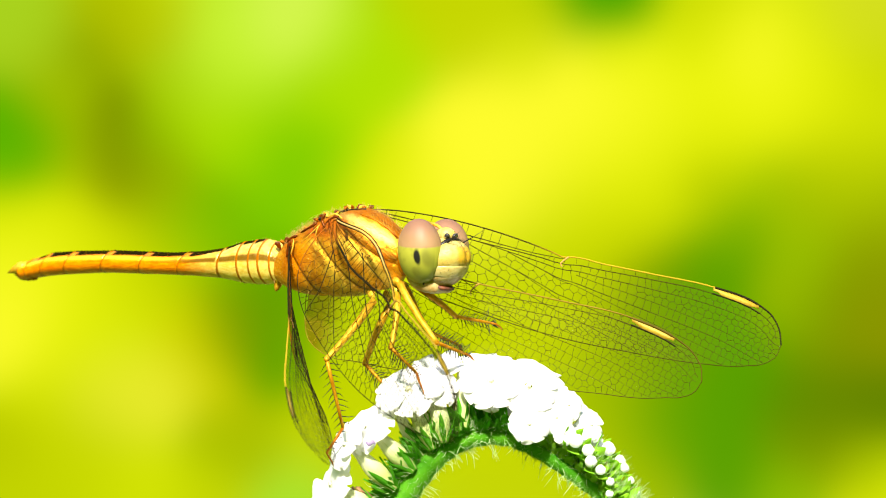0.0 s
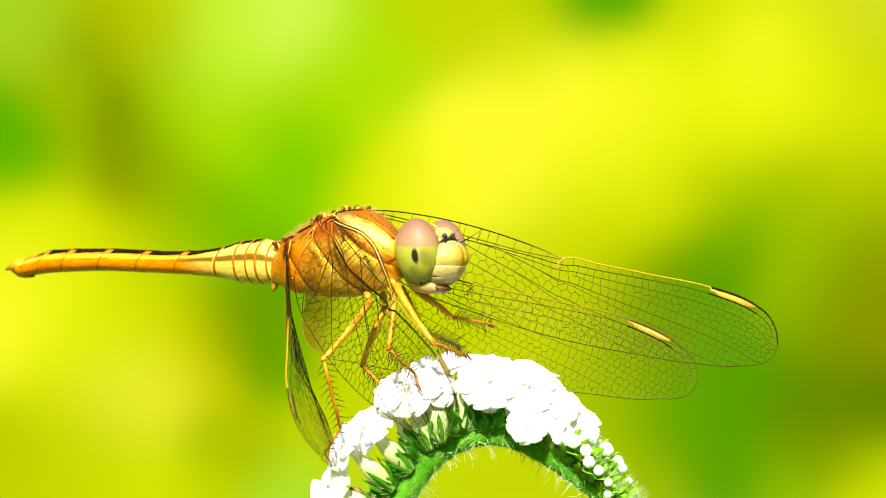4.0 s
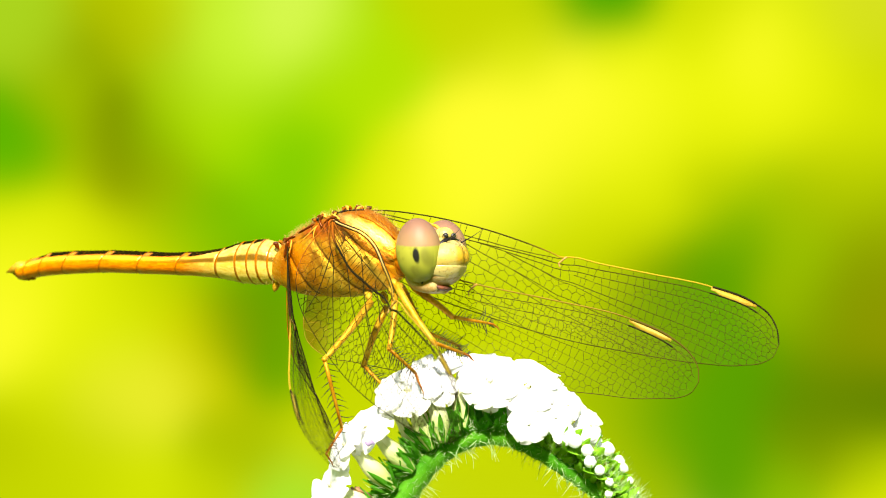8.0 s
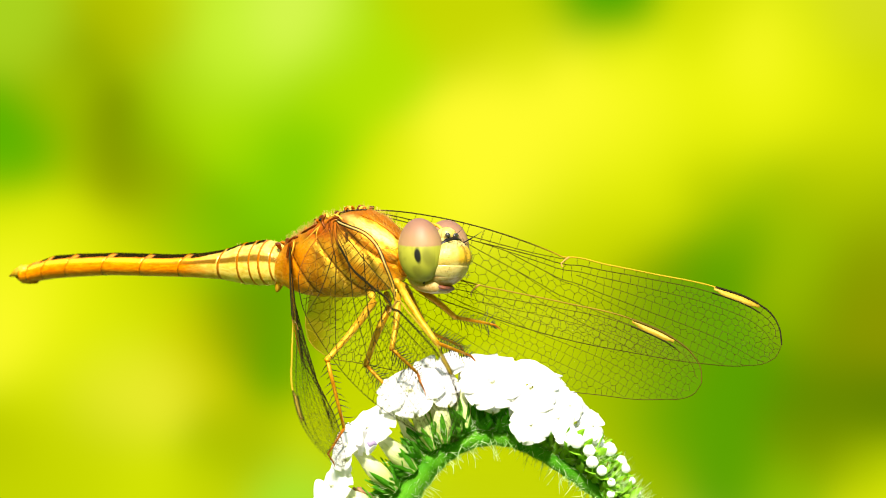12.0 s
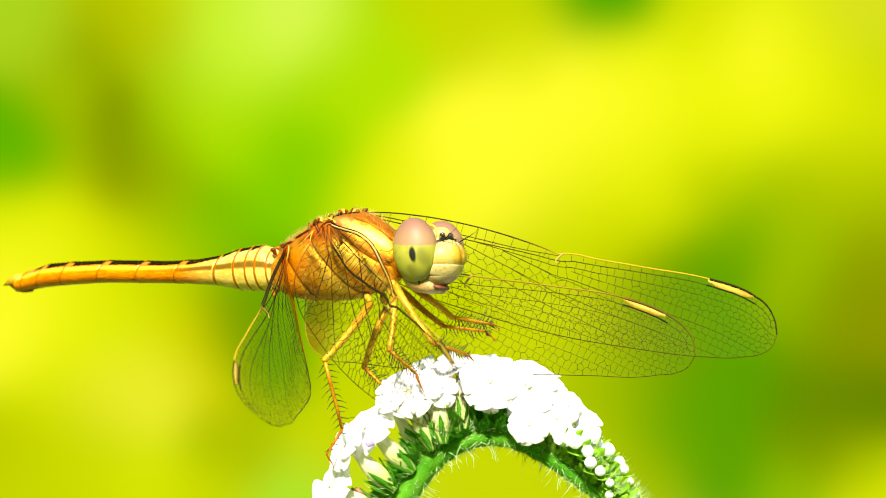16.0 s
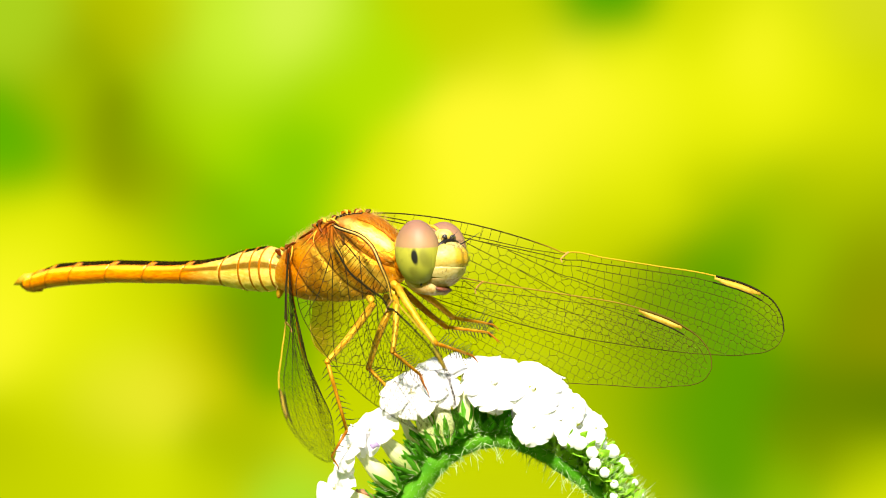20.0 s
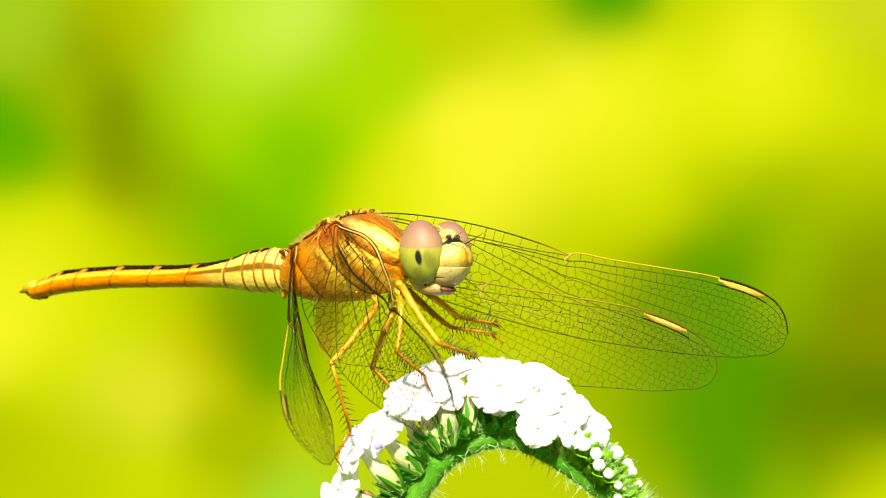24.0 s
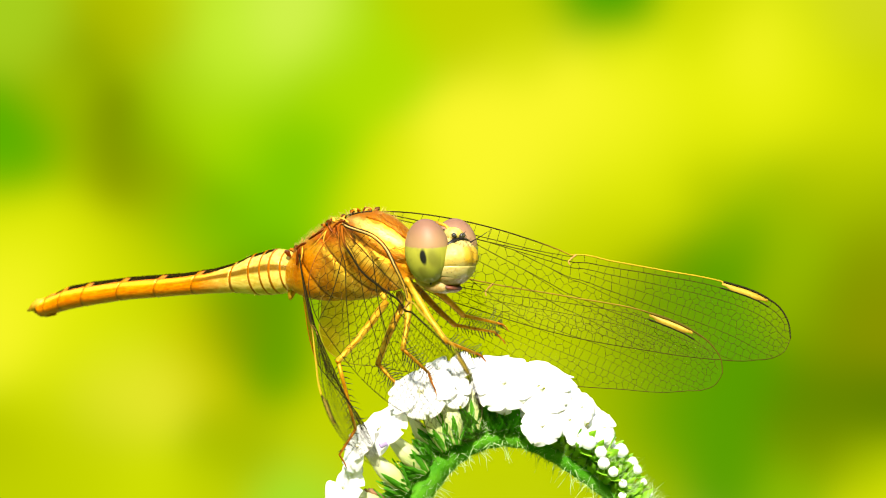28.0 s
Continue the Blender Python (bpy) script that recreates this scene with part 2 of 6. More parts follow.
def eye_skin(side):
    n = Nodes("eye_skin")
    x, y, z = n.skin()
    y = n.math("MULTIPLY", y, float(side))       # outwards is positive
    jag = n.math("MULTIPLY", n.math("SUBTRACT", n.noise(6000.0, 2.0), 0.5), 0.05)
    lift = n.math("SUBTRACT", n.math("ADD", z, jag), n.math("MULTIPLY", x, -0.06))
    cap = n.step(lift, 0.17, 0.24)
    pink = n.mix(n.step(z, 0.2, 0.95), (0.29, 0.165, 0.078), (0.19, 0.09, 0.052))
    low = n.mix(n.step(z, 0.1, -0.75), (0.30, 0.295, 0.027), (0.23, 0.24, 0.020))
    blot = n.step(n.noise(900.0, 2.0), 0.52, 0.70)
    low = n.mix(n.math("MULTIPLY", blot, 0.6), low, (0.17, 0.158, 0.0125))
    col = n.mix(cap, low, pink)

    def spot_mask(cx, cz, rx, rz, hard):
        a = n.math("DIVIDE", n.math("SUBTRACT", x, cx), rx)
        b = n.math("DIVIDE", n.math("SUBTRACT", z, cz), rz)
        r = n.math("SQRT", n.math("ADD", n.math("MULTIPLY", a, a), n.math("MULTIPLY", b, b)))
        return n.math("MULTIPLY", n.step(r, 1.0 + hard, 1.0 - hard), n.step(y, 0.0, 0.1))
    col = n.mix(n.math("MULTIPLY", spot_mask(0.86, -0.16, 0.12, 0.28, 0.6), 0.55), col, (0.0608, 0.0608, 0.00624))
    col = n.mix(n.math("MULTIPLY", spot_mask(0.42, -0.60, 0.2, 0.17, 0.7), 0.45), col, (0.073, 0.073, 0.00624))
    col = n.mix(spot_mask(PUPIL[0], PUPIL[1], 0.115, 0.235, 0.30), col, (0.00365, 0.00365, 0.0025))
    cell = n.t.nodes.new("ShaderNodeTexVoronoi")
    n.put(cell.inputs["Vector"], n.place())
    cell.inputs["Scale"].default_value = 16000.0
    n.surface(col, 0.55, n.bump(cell.outputs[0], 0.12, 1e-5), spec=0.35)
    return n.mat


PUPIL = (0.60, -0.10)


def face_skin():
    """Pale cream with a golden field on the forehead, finely pitted; the skin's x is the angle round the face, y the height."""
    n = Nodes("face_skin")
    lon, z, _ = n.skin()
    fine, wide, pits = n.noise(3800.0, 4.0), n.noise(900.0), n.noise(15000.0, 2.0)
    col = n.mix(n.step(wide, 0.4, 0.62), (0.48, 0.385, 0.12), (0.43, 0.31, 0.06))
    field = n.math("MULTIPLY", n.band(lon, 0.0, 0.46, 0.08), n.band(n.math("ADD", z, n.math("MULTIPLY", fine, 0.15)), 0.36, 0.34, 0.08))
    col = n.mix(n.math("MULTIPLY", field, 0.9), col, (0.47, 0.265, 0.010))
    col = n.mix(n.math("MULTIPLY", n.band(lon, 0.0, 0.035, 0.03), 0.6), col, (0.22, 0.10, 0.005))
    col = n.mix(n.math("MULTIPLY", n.step(pits, 0.55, 0.66), 0.35), col, (0.27, 0.15, 0.014))
    col = n.mix(n.math("MULTIPLY", n.step(fine, 0.56, 0.70), 0.35), col, (0.32, 0.19, 0.02))
    n.surface(col, 0.36, n.bump(n.math("ADD", fine, pits), 0.5, 5e-5), spec=0.4, tint=(1.0, 0.93, 0.7))
    return n.mat


def membrane_skin(amber):
    n = Nodes("wing_membrane")
    s, c, z = n.skin()
    base = n.math("MULTIPLY", n.step(n.math("ADD", s, n.math("MULTIPLY", n.noise(500.0), 0.05)), 0.155, 0.07), amber)
    tint = n.mix(base, (0.985, 0.985, 0.95), (0.66, 0.46, 0.10))
    clear = n.shade("ShaderNodeBsdfTransparent", Color=tint)
    gloss = n.shade("ShaderNodeBsdfGlossy", Color=(1.0, 0.92, 0.55), Roughness=0.22, Normal=n.bump(n.noise(2500.0), 0.4, 4e-5))
    veil = n.shade("ShaderNodeBsdfDiffuse", Color=n.mix(base, (0.75, 0.62, 0.12), (0.80, 0.40, 0.03)))
    f = n.t.nodes.new("ShaderNodeFresnel")
    f.inputs[0].default_value = 1.25
    a = n.mix_shade(n.math("ADD", n.math("MULTIPLY", base, 0.035), 0.006), clear, veil)
    n.t.links.new(n.mix_shade(n.math("MULTIPLY", f.outputs[0], 0.014), a, gloss), n.out.inputs[0])
    return n.mat


def vein_skin(dark, pale, reach):
    n = Nodes("wing_vein")
    s, c, z = n.skin()
    col = n.mix(n.step(n.math("ADD", s, n.math("MULTIPLY", n.noise(400.0), 0.06)), reach, reach + 0.12), pale, dark)
    n.surface(col, 0.55, spec=0.05)
    return n.mat


def petal_skin():
    n = Nodes("white_petal")
    fine = n.noise(2500.0)
    wide = n.noise(500.0)
    col = n.mix(n.step(wide, 0.5, 0.72), (0.97, 0.96, 0.97), (0.92, 0.90, 0.96))
    b = n.surface(col, 0.6, n.bump(fine, 0.25, 4e-5), spec=0.3)
    tr = n.shade("ShaderNodeBsdfTranslucent", Color=(0.93, 0.92, 0.94))
    n.t.links.new(n.mix_shade(0.45, b.outputs[0], tr), n.out.inputs[0])
    return n.mat


def leaf_skin(name, dark, light, through_light=0.2):
    n = Nodes(name)
    fine, wide = n.noise(3000.0, 4.0), n.noise(450.0)
    col = n.mix(n.step(wide, 0.35, 0.65), dark, light)
    col = n.mix(n.math("MULTIPLY", n.step(fine, 0.55, 0.75), 0.4), col, (0.12, 0.38, 0.008))
    b = n.surface(col, 0.55, n.bump(fine, 0.6, 6e-5), spec=0.10)
    tr = n.shade("ShaderNodeBsdfTranslucent", Color=col)
    n.t.links.new(n.mix_shade(through_light, b.outputs[0], tr), n.out.inputs[0])
    return n.mat


def tube_skin():
    n = Nodes("floret_tube")
    along, round_it, z = n.skin()
    streak = n.noise(1.0, 3.0, 0.6, n.mixed(n.math("MULTIPLY", along, 2.0), n.math("MULTIPLY", round_it, 14.0)))
    col = n.mix(n.step(along, 0.15, 0.85), (0.60, 0.68, 0.22), (0.86, 0.84, 0.66))
    col = n.mix(n.math("MULTIPLY", n.step(streak, 0.5, 0.66), 0.5), col, (0.52, 0.58, 0.20))
    b = n.surface(col, 0.55, n.bump(streak, 0.5, 6e-5), spec=0.3)
    tr = n.shade("ShaderNodeBsdfTranslucent", Color=col)
    n.t.links.new(n.mix_shade(0.4, b.outputs[0], tr), n.out.inputs[0])
    return n.mat


THORAX, ABDOMEN, FACE = thorax_skin(), abdomen_skin(), face_skin()
EYE_RIGHT, EYE_LEFT = eye_skin(-1), eye_skin(1)
GOLD = dict(relief=0.6, depth=4e-5, metal=0.3, spec=0.25, tint=(1.0, 0.86, 0.45))
AMBER = plain("amber_joint", (0.46, 0.15, 0.001), (0.20, 0.045, 0.0006), 0.35, **GOLD)
CREAM = plain("cream_cuticle", (0.60, 0.36, 0.035), (0.42, 0.17, 0.005), 0.4, **GOLD)
LEG = plain("leg_cuticle", (0.52, 0.25, 0.008), (0.32, 0.11, 0.0015), 0.42, **GOLD)
LEG_PALE = plain("pale_leg_cuticle", (0.56, 0.35, 0.025), (0.44, 0.20, 0.004), 0.42, **GOLD)
TARSUS = plain("tarsus_cuticle", (0.359, 0.117, 0.00468), (0.203, 0.0546, 0.00234), 0.4, **GOLD)
BLACK = plain("black_cuticle", (0.006, 0.0045, 0.003), (0.014, 0.009, 0.005), 0.4, spec=0.25)
MOUTH = plain("dark_mouth", (0.16, 0.035, 0.006), (0.03, 0.008, 0.003), 0.6)
JAW = plain("pale_jaw", (0.40, 0.31, 0.13), (0.30, 0.17, 0.04), 0.36, spec=0.4)
SHIELD = plain("pale_face_plate", (0.47, 0.385, 0.15), (0.40, 0.29, 0.07), 0.36, spec=0.4)
GLASSY = plain("ocellus_lens", (0.0234, 0.0195, 0.0156), (0.0468, 0.039, 0.0312), 0.08, coat=0.6)
ROOT = plain("red_brown_root", (0.13, 0.022, 0.001), (0.05, 0.010, 0.001), 0.3, **GOLD)
FUZZ = plain("golden_hair", (0.449, 0.246, 0.039), (0.499, 0.328, 0.0858), 0.5)
BRISTLE = plain("dark_bristle", (0.0234, 0.0156, 0.0078), (0.0624, 0.039, 0.0156), 0.5)
CLEAR, CLEAR_AMBER = membrane_skin(0.3), membrane_skin(1.0)
VEIN = vein_skin((0.012, 0.008, 0.0015), (0.26, 0.07, 0.003), 0.03)
VEIN_FAR = vein_skin((0.036, 0.029, 0.002), (0.42, 0.14, 0.006), -0.03)
VEIN_HIND = vein_skin((0.042, 0.033, 0.002), (0.20, 0.14, 0.010), 0.08)
COSTA_CREAM = vein_skin((0.312, 0.187, 0.0156), (0.406, 0.281, 0.0936), 0.30)
COSTA = vein_skin((0.40, 0.24, 0.012), (0.030, 0.022, 0.003), 0.41)
COSTA_HIND = vein_skin((0.06, 0.043, 0.003), (0.19, 0.125, 0.008), 0.74)
NODUS = plain("tan_nodus", (0.42, 0.24, 0.06), (0.32, 0.15, 0.03), 0.5, spec=0.2)
COSTA_DARK = plain("dark_costa", (0.008, 0.006, 0.002), (0.016, 0.012, 0.003), 0.6, spec=0.05)
STIGMA = plain("yellow_stigma", (0.36, 0.25, 0.022), (0.28, 0.17, 0.010), 0.5, spec=0.2)
PETAL = petal_skin()
TUBE = tube_skin()
THROAT = plain("floret_throat", (0.92, 0.88, 0.70), (0.90, 0.82, 0.56), 0.55)
SEPAL = leaf_skin("sepal_green", (0.055, 0.32, 0.008), (0.16, 0.52, 0.026), 0.55)
SEPAL_YOUNG = leaf_skin("young_sepal_green", (0.21, 0.54, 0.018), (0.42, 0.70, 0.045), 0.45)
STEM = leaf_skin("stem_green", (0.060, 0.30, 0.007), (0.13, 0.43, 0.018), 0.35)
HAIR = plain("white_plant_hair", (0.40, 0.56, 0.20), (0.56, 0.68, 0.38), 0.5)
FUZZ_GREEN = plain("green_plant_fuzz", (0.14, 0.38, 0.03), (0.26, 0.50, 0.09), 0.6)
WILTED = plain("wilted_violet", (0.30, 0.22, 0.42), (0.10, 0.06, 0.16), 0.7)
WITHERED = plain("withered_corolla", (0.30, 0.14, 0.05), (0.10, 0.05, 0.03), 0.7)


# ---- ground and the glowing painted hedge ----
def ground_sheet():
    n = Nodes("meadow_ground")
    fine, wide = n.noise(60.0, 5.0), n.noise(1.2, 3.0)
    col = n.mix(n.step(wide, 0.35, 0.65), (0.08, 0.16, 0.015), (0.13, 0.17, 0.02))
    col = n.mix(n.math("MULTIPLY", n.step(fine, 0.5, 0.7), 0.6), col, (0.10, 0.075, 0.035))
    n.surface(col, 0.9, n.bump(fine, 0.8, 0.02), spec=0.2)
    g = Geo()
    xs = [-400, -60, -12, -4, -1.5, 0, 1.5, 4, 12, 60, 400]
    g.grid([[(x, y, 0.02 * noise.noise((x * 3, y * 3, 0)) if abs(x) < 12 else 0) for x in xs] for y in xs], None, False)
    return tagged(new("ground", g.mesh("ground", n.mat)), "short green meadow grass and bare soil", "ground", kind="structure")


def srgb(r, g, b):
    return [(x / 255 / 12.92 if x <= 10 else ((x / 255 + 0.055) / 1.055) ** 2.4) * warm for x, warm in ((r, 1.03), (g, 1.0), (b, 1.0))]


HEDGE_Y = 3.0


def hedge_backdrop():
    """Foliage far out of focus: soft patches of leaf colours, sun and shade painted in, that glow and melt into one
    another.
    """
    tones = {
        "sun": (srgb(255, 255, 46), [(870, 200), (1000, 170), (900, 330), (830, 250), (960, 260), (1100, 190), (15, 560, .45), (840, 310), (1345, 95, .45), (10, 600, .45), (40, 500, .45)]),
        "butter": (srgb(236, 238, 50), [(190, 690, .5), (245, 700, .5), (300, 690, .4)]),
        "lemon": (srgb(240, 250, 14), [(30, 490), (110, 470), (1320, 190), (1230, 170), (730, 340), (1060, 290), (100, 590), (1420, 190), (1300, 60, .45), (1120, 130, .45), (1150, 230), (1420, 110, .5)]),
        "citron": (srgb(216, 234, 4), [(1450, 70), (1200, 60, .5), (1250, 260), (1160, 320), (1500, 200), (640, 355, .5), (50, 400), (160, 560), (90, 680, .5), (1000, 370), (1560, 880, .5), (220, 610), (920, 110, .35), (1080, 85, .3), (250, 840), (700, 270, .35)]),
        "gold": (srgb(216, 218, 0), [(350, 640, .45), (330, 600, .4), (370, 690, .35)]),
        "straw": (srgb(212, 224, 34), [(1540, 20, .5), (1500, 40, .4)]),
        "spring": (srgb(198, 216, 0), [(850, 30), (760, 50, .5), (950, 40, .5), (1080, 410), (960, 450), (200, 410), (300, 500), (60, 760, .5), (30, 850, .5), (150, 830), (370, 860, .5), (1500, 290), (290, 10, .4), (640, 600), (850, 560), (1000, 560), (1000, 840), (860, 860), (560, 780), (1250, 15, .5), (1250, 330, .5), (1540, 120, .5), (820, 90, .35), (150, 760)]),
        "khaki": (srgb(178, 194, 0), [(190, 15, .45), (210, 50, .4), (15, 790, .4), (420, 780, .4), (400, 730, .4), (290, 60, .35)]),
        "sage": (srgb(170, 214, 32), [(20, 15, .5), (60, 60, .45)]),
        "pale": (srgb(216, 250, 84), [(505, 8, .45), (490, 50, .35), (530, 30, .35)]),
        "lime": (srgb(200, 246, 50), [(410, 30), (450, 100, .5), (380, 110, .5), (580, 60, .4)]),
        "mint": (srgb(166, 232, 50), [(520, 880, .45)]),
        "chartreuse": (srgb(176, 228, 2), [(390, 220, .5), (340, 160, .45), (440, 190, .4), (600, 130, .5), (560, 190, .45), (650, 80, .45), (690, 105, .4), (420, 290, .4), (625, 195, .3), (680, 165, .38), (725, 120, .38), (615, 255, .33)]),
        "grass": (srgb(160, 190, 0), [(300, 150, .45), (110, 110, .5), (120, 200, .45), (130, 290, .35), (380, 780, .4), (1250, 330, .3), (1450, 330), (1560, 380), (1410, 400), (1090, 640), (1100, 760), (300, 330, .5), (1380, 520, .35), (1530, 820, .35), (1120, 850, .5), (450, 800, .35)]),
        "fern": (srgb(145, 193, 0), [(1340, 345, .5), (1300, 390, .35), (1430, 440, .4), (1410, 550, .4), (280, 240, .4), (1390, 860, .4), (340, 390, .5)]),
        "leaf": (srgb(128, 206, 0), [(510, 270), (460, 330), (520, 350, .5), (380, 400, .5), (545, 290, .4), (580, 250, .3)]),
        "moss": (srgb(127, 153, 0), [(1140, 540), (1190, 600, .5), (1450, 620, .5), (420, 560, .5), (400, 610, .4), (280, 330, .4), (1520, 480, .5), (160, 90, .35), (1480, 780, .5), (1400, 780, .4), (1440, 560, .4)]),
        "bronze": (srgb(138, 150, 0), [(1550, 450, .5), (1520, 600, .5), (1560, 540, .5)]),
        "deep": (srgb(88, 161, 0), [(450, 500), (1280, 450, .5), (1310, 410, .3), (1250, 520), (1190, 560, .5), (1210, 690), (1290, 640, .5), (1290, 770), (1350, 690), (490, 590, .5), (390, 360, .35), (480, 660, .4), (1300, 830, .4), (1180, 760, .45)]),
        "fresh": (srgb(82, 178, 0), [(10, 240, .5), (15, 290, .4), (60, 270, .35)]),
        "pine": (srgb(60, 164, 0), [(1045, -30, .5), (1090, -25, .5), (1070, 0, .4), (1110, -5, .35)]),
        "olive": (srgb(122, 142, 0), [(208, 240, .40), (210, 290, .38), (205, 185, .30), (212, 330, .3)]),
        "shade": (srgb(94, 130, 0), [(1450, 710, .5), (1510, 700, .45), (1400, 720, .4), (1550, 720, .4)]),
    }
    # the ring round the place: close steps behind the insect, wide ones elsewhere
    # the unseen part behind the lens is added as glowing fill light
    turn = np.concatenate([np.linspace(-0.13, 0.13, 150), np.linspace(0.14, 2 * math.pi - 0.14, 150)])
    high = np.concatenate([np.linspace(-0.02, 0.36, 14), np.linspace(0.38, 0.82, 100), np.linspace(0.85, 2.2, 34)])
    k = U * (1 + HEDGE_Y / D)
    angle, z = np.meshgrid(turn, high)
    away = np.where(angle > math.pi, angle - 2 * math.pi, angle)
    u, v = 784 + away * HEDGE_Y / k, 441 - (z - 0.60) / k
    total, weight = np.zeros((*u.shape, 3)), np.zeros(u.shape)
    rnd = random.Random(17)
    patches = [(tone, *p) for tone, places in tones.values() for p in places]
    for i in range(520):
        p = (rnd.uniform(-24000, 25500), rnd.uniform(-3900, 2100), rnd.uniform(2.0, 5.0))
        if not (-900 < p[0] < 2500 and -800 < p[1] < 1700):
            patches.append((rnd.choice(list(tones.values()))[0], *p))
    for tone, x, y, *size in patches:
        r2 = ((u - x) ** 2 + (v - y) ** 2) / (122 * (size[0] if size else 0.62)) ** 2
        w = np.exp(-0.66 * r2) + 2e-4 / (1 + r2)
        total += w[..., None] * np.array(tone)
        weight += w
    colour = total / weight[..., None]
    n = Nodes("hedge_painted_glow")
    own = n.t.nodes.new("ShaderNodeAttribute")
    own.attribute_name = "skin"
    # emission: the painted leaf colours glow, the sun does not light them
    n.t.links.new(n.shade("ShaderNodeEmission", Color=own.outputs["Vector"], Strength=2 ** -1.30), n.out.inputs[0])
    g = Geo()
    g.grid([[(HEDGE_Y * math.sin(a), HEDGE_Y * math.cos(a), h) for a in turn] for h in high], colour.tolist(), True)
    return tagged(new("backdrop", g.mesh("backdrop", n.mat)), "glowing backdrop painted as sunlit yellow-green foliage all round, out of focus", "foliage", kind="structure")


ground_sheet()
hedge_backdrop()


# ---- the heliotrope spike ----
FLOWER_BASE = spot(735, 862, -60)
STALK = [(700, 905, 23), (730, 856, 23), (770, 808, 22), (815, 780, 20), (862, 770, 18), (910, 775, 18), (955, 795, 18),
         (1005, 828, 17), (1055, 866, 16), (1105, 910, 14), (1140, 965, 12), (1130, 1010, 10), (1090, 1022, 9), (1062, 995, 8), (1075, 965, 6)]


def petal_geo():
    """A rounded lobe with a slightly waved rim."""
    g = Geo()
    rows = []
    for r in [0.0, 0.15, 0.3, 0.45, 0.58, 0.7, 0.8, 0.88, 0.94, 0.98, 1.0]:
        row = []
        for j in range(13):
            q = j / 6 - 1
            half = 0.13 + 0.47 * math.sin(min(1, r / 0.62) * math.pi / 2) ** 1.2
            if r > 0.62:
                half *= math.sqrt(max(0.015, 1 - ((r - 0.62) / 0.385) ** 2))
            wave = 1 + 0.035 * math.sin(q * 7 + 0.6) * r * r
            reach = (0.12 + 0.88 * r) * wave - 0.05 * r ** 3 * math.exp(-(q / 0.3) ** 2)
            z = 0.10 * math.sin(r * 2.4) - 0.16 * r ** 3 + 0.045 * math.sin(q * 4 + 1) * r * r - 0.08 * q * q * r
            row.append((reach, half * q, z))
        rows.append(row)
    g.grid(rows, None, False)
    rows2 = [[(x, y, z - 0.025) for x, y, z in row] for row in rows]
    g.grid([list(reversed(r)) for r in rows2], None, False)
    return g


def sepal_geo():
    g = Geo()
    rows, low = [], []
    for i in range(8):
        r = i / 7
        half = 0.165 * math.sin(math.pi * (0.18 + 0.82 * r)) ** 0.8 + 0.004
        rows.append([(0.15 + 0.12 * math.sin(r * 2.2) + 0.16 * r * r - 0.12 * q * q * (1 - r), half * q, r * 1.2) for q in (-1, -0.5, 0, 0.5, 1)])
        low.append([(p[0] - 0.05 * (1 - abs(q)), p[1], p[2]) for p, q in zip(rows[-1], (-1, -0.5, 0, 0.5, 1))])
    g.grid(rows, None, False)
    g.grid([list(reversed(r)) for r in low], None, False)
    return g


def tuft_hairs(g, places, ways, length, thick, rnd):
    for p, w in zip(places, ways):
        p, w = Vector(p), Vector(w).normalized()
        bend = Vector((rnd.gauss(0, 1), rnd.gauss(0, 1), rnd.gauss(0, 1))) * 0.18
        l = length * rnd.uniform(0.5, 1.25)
        g.tube([p, p + (w + bend * 0.3) * l * 0.5, p + (w + bend).normalized() * l], [thick, thick * 0.7, thick * 0.15], 3, False)


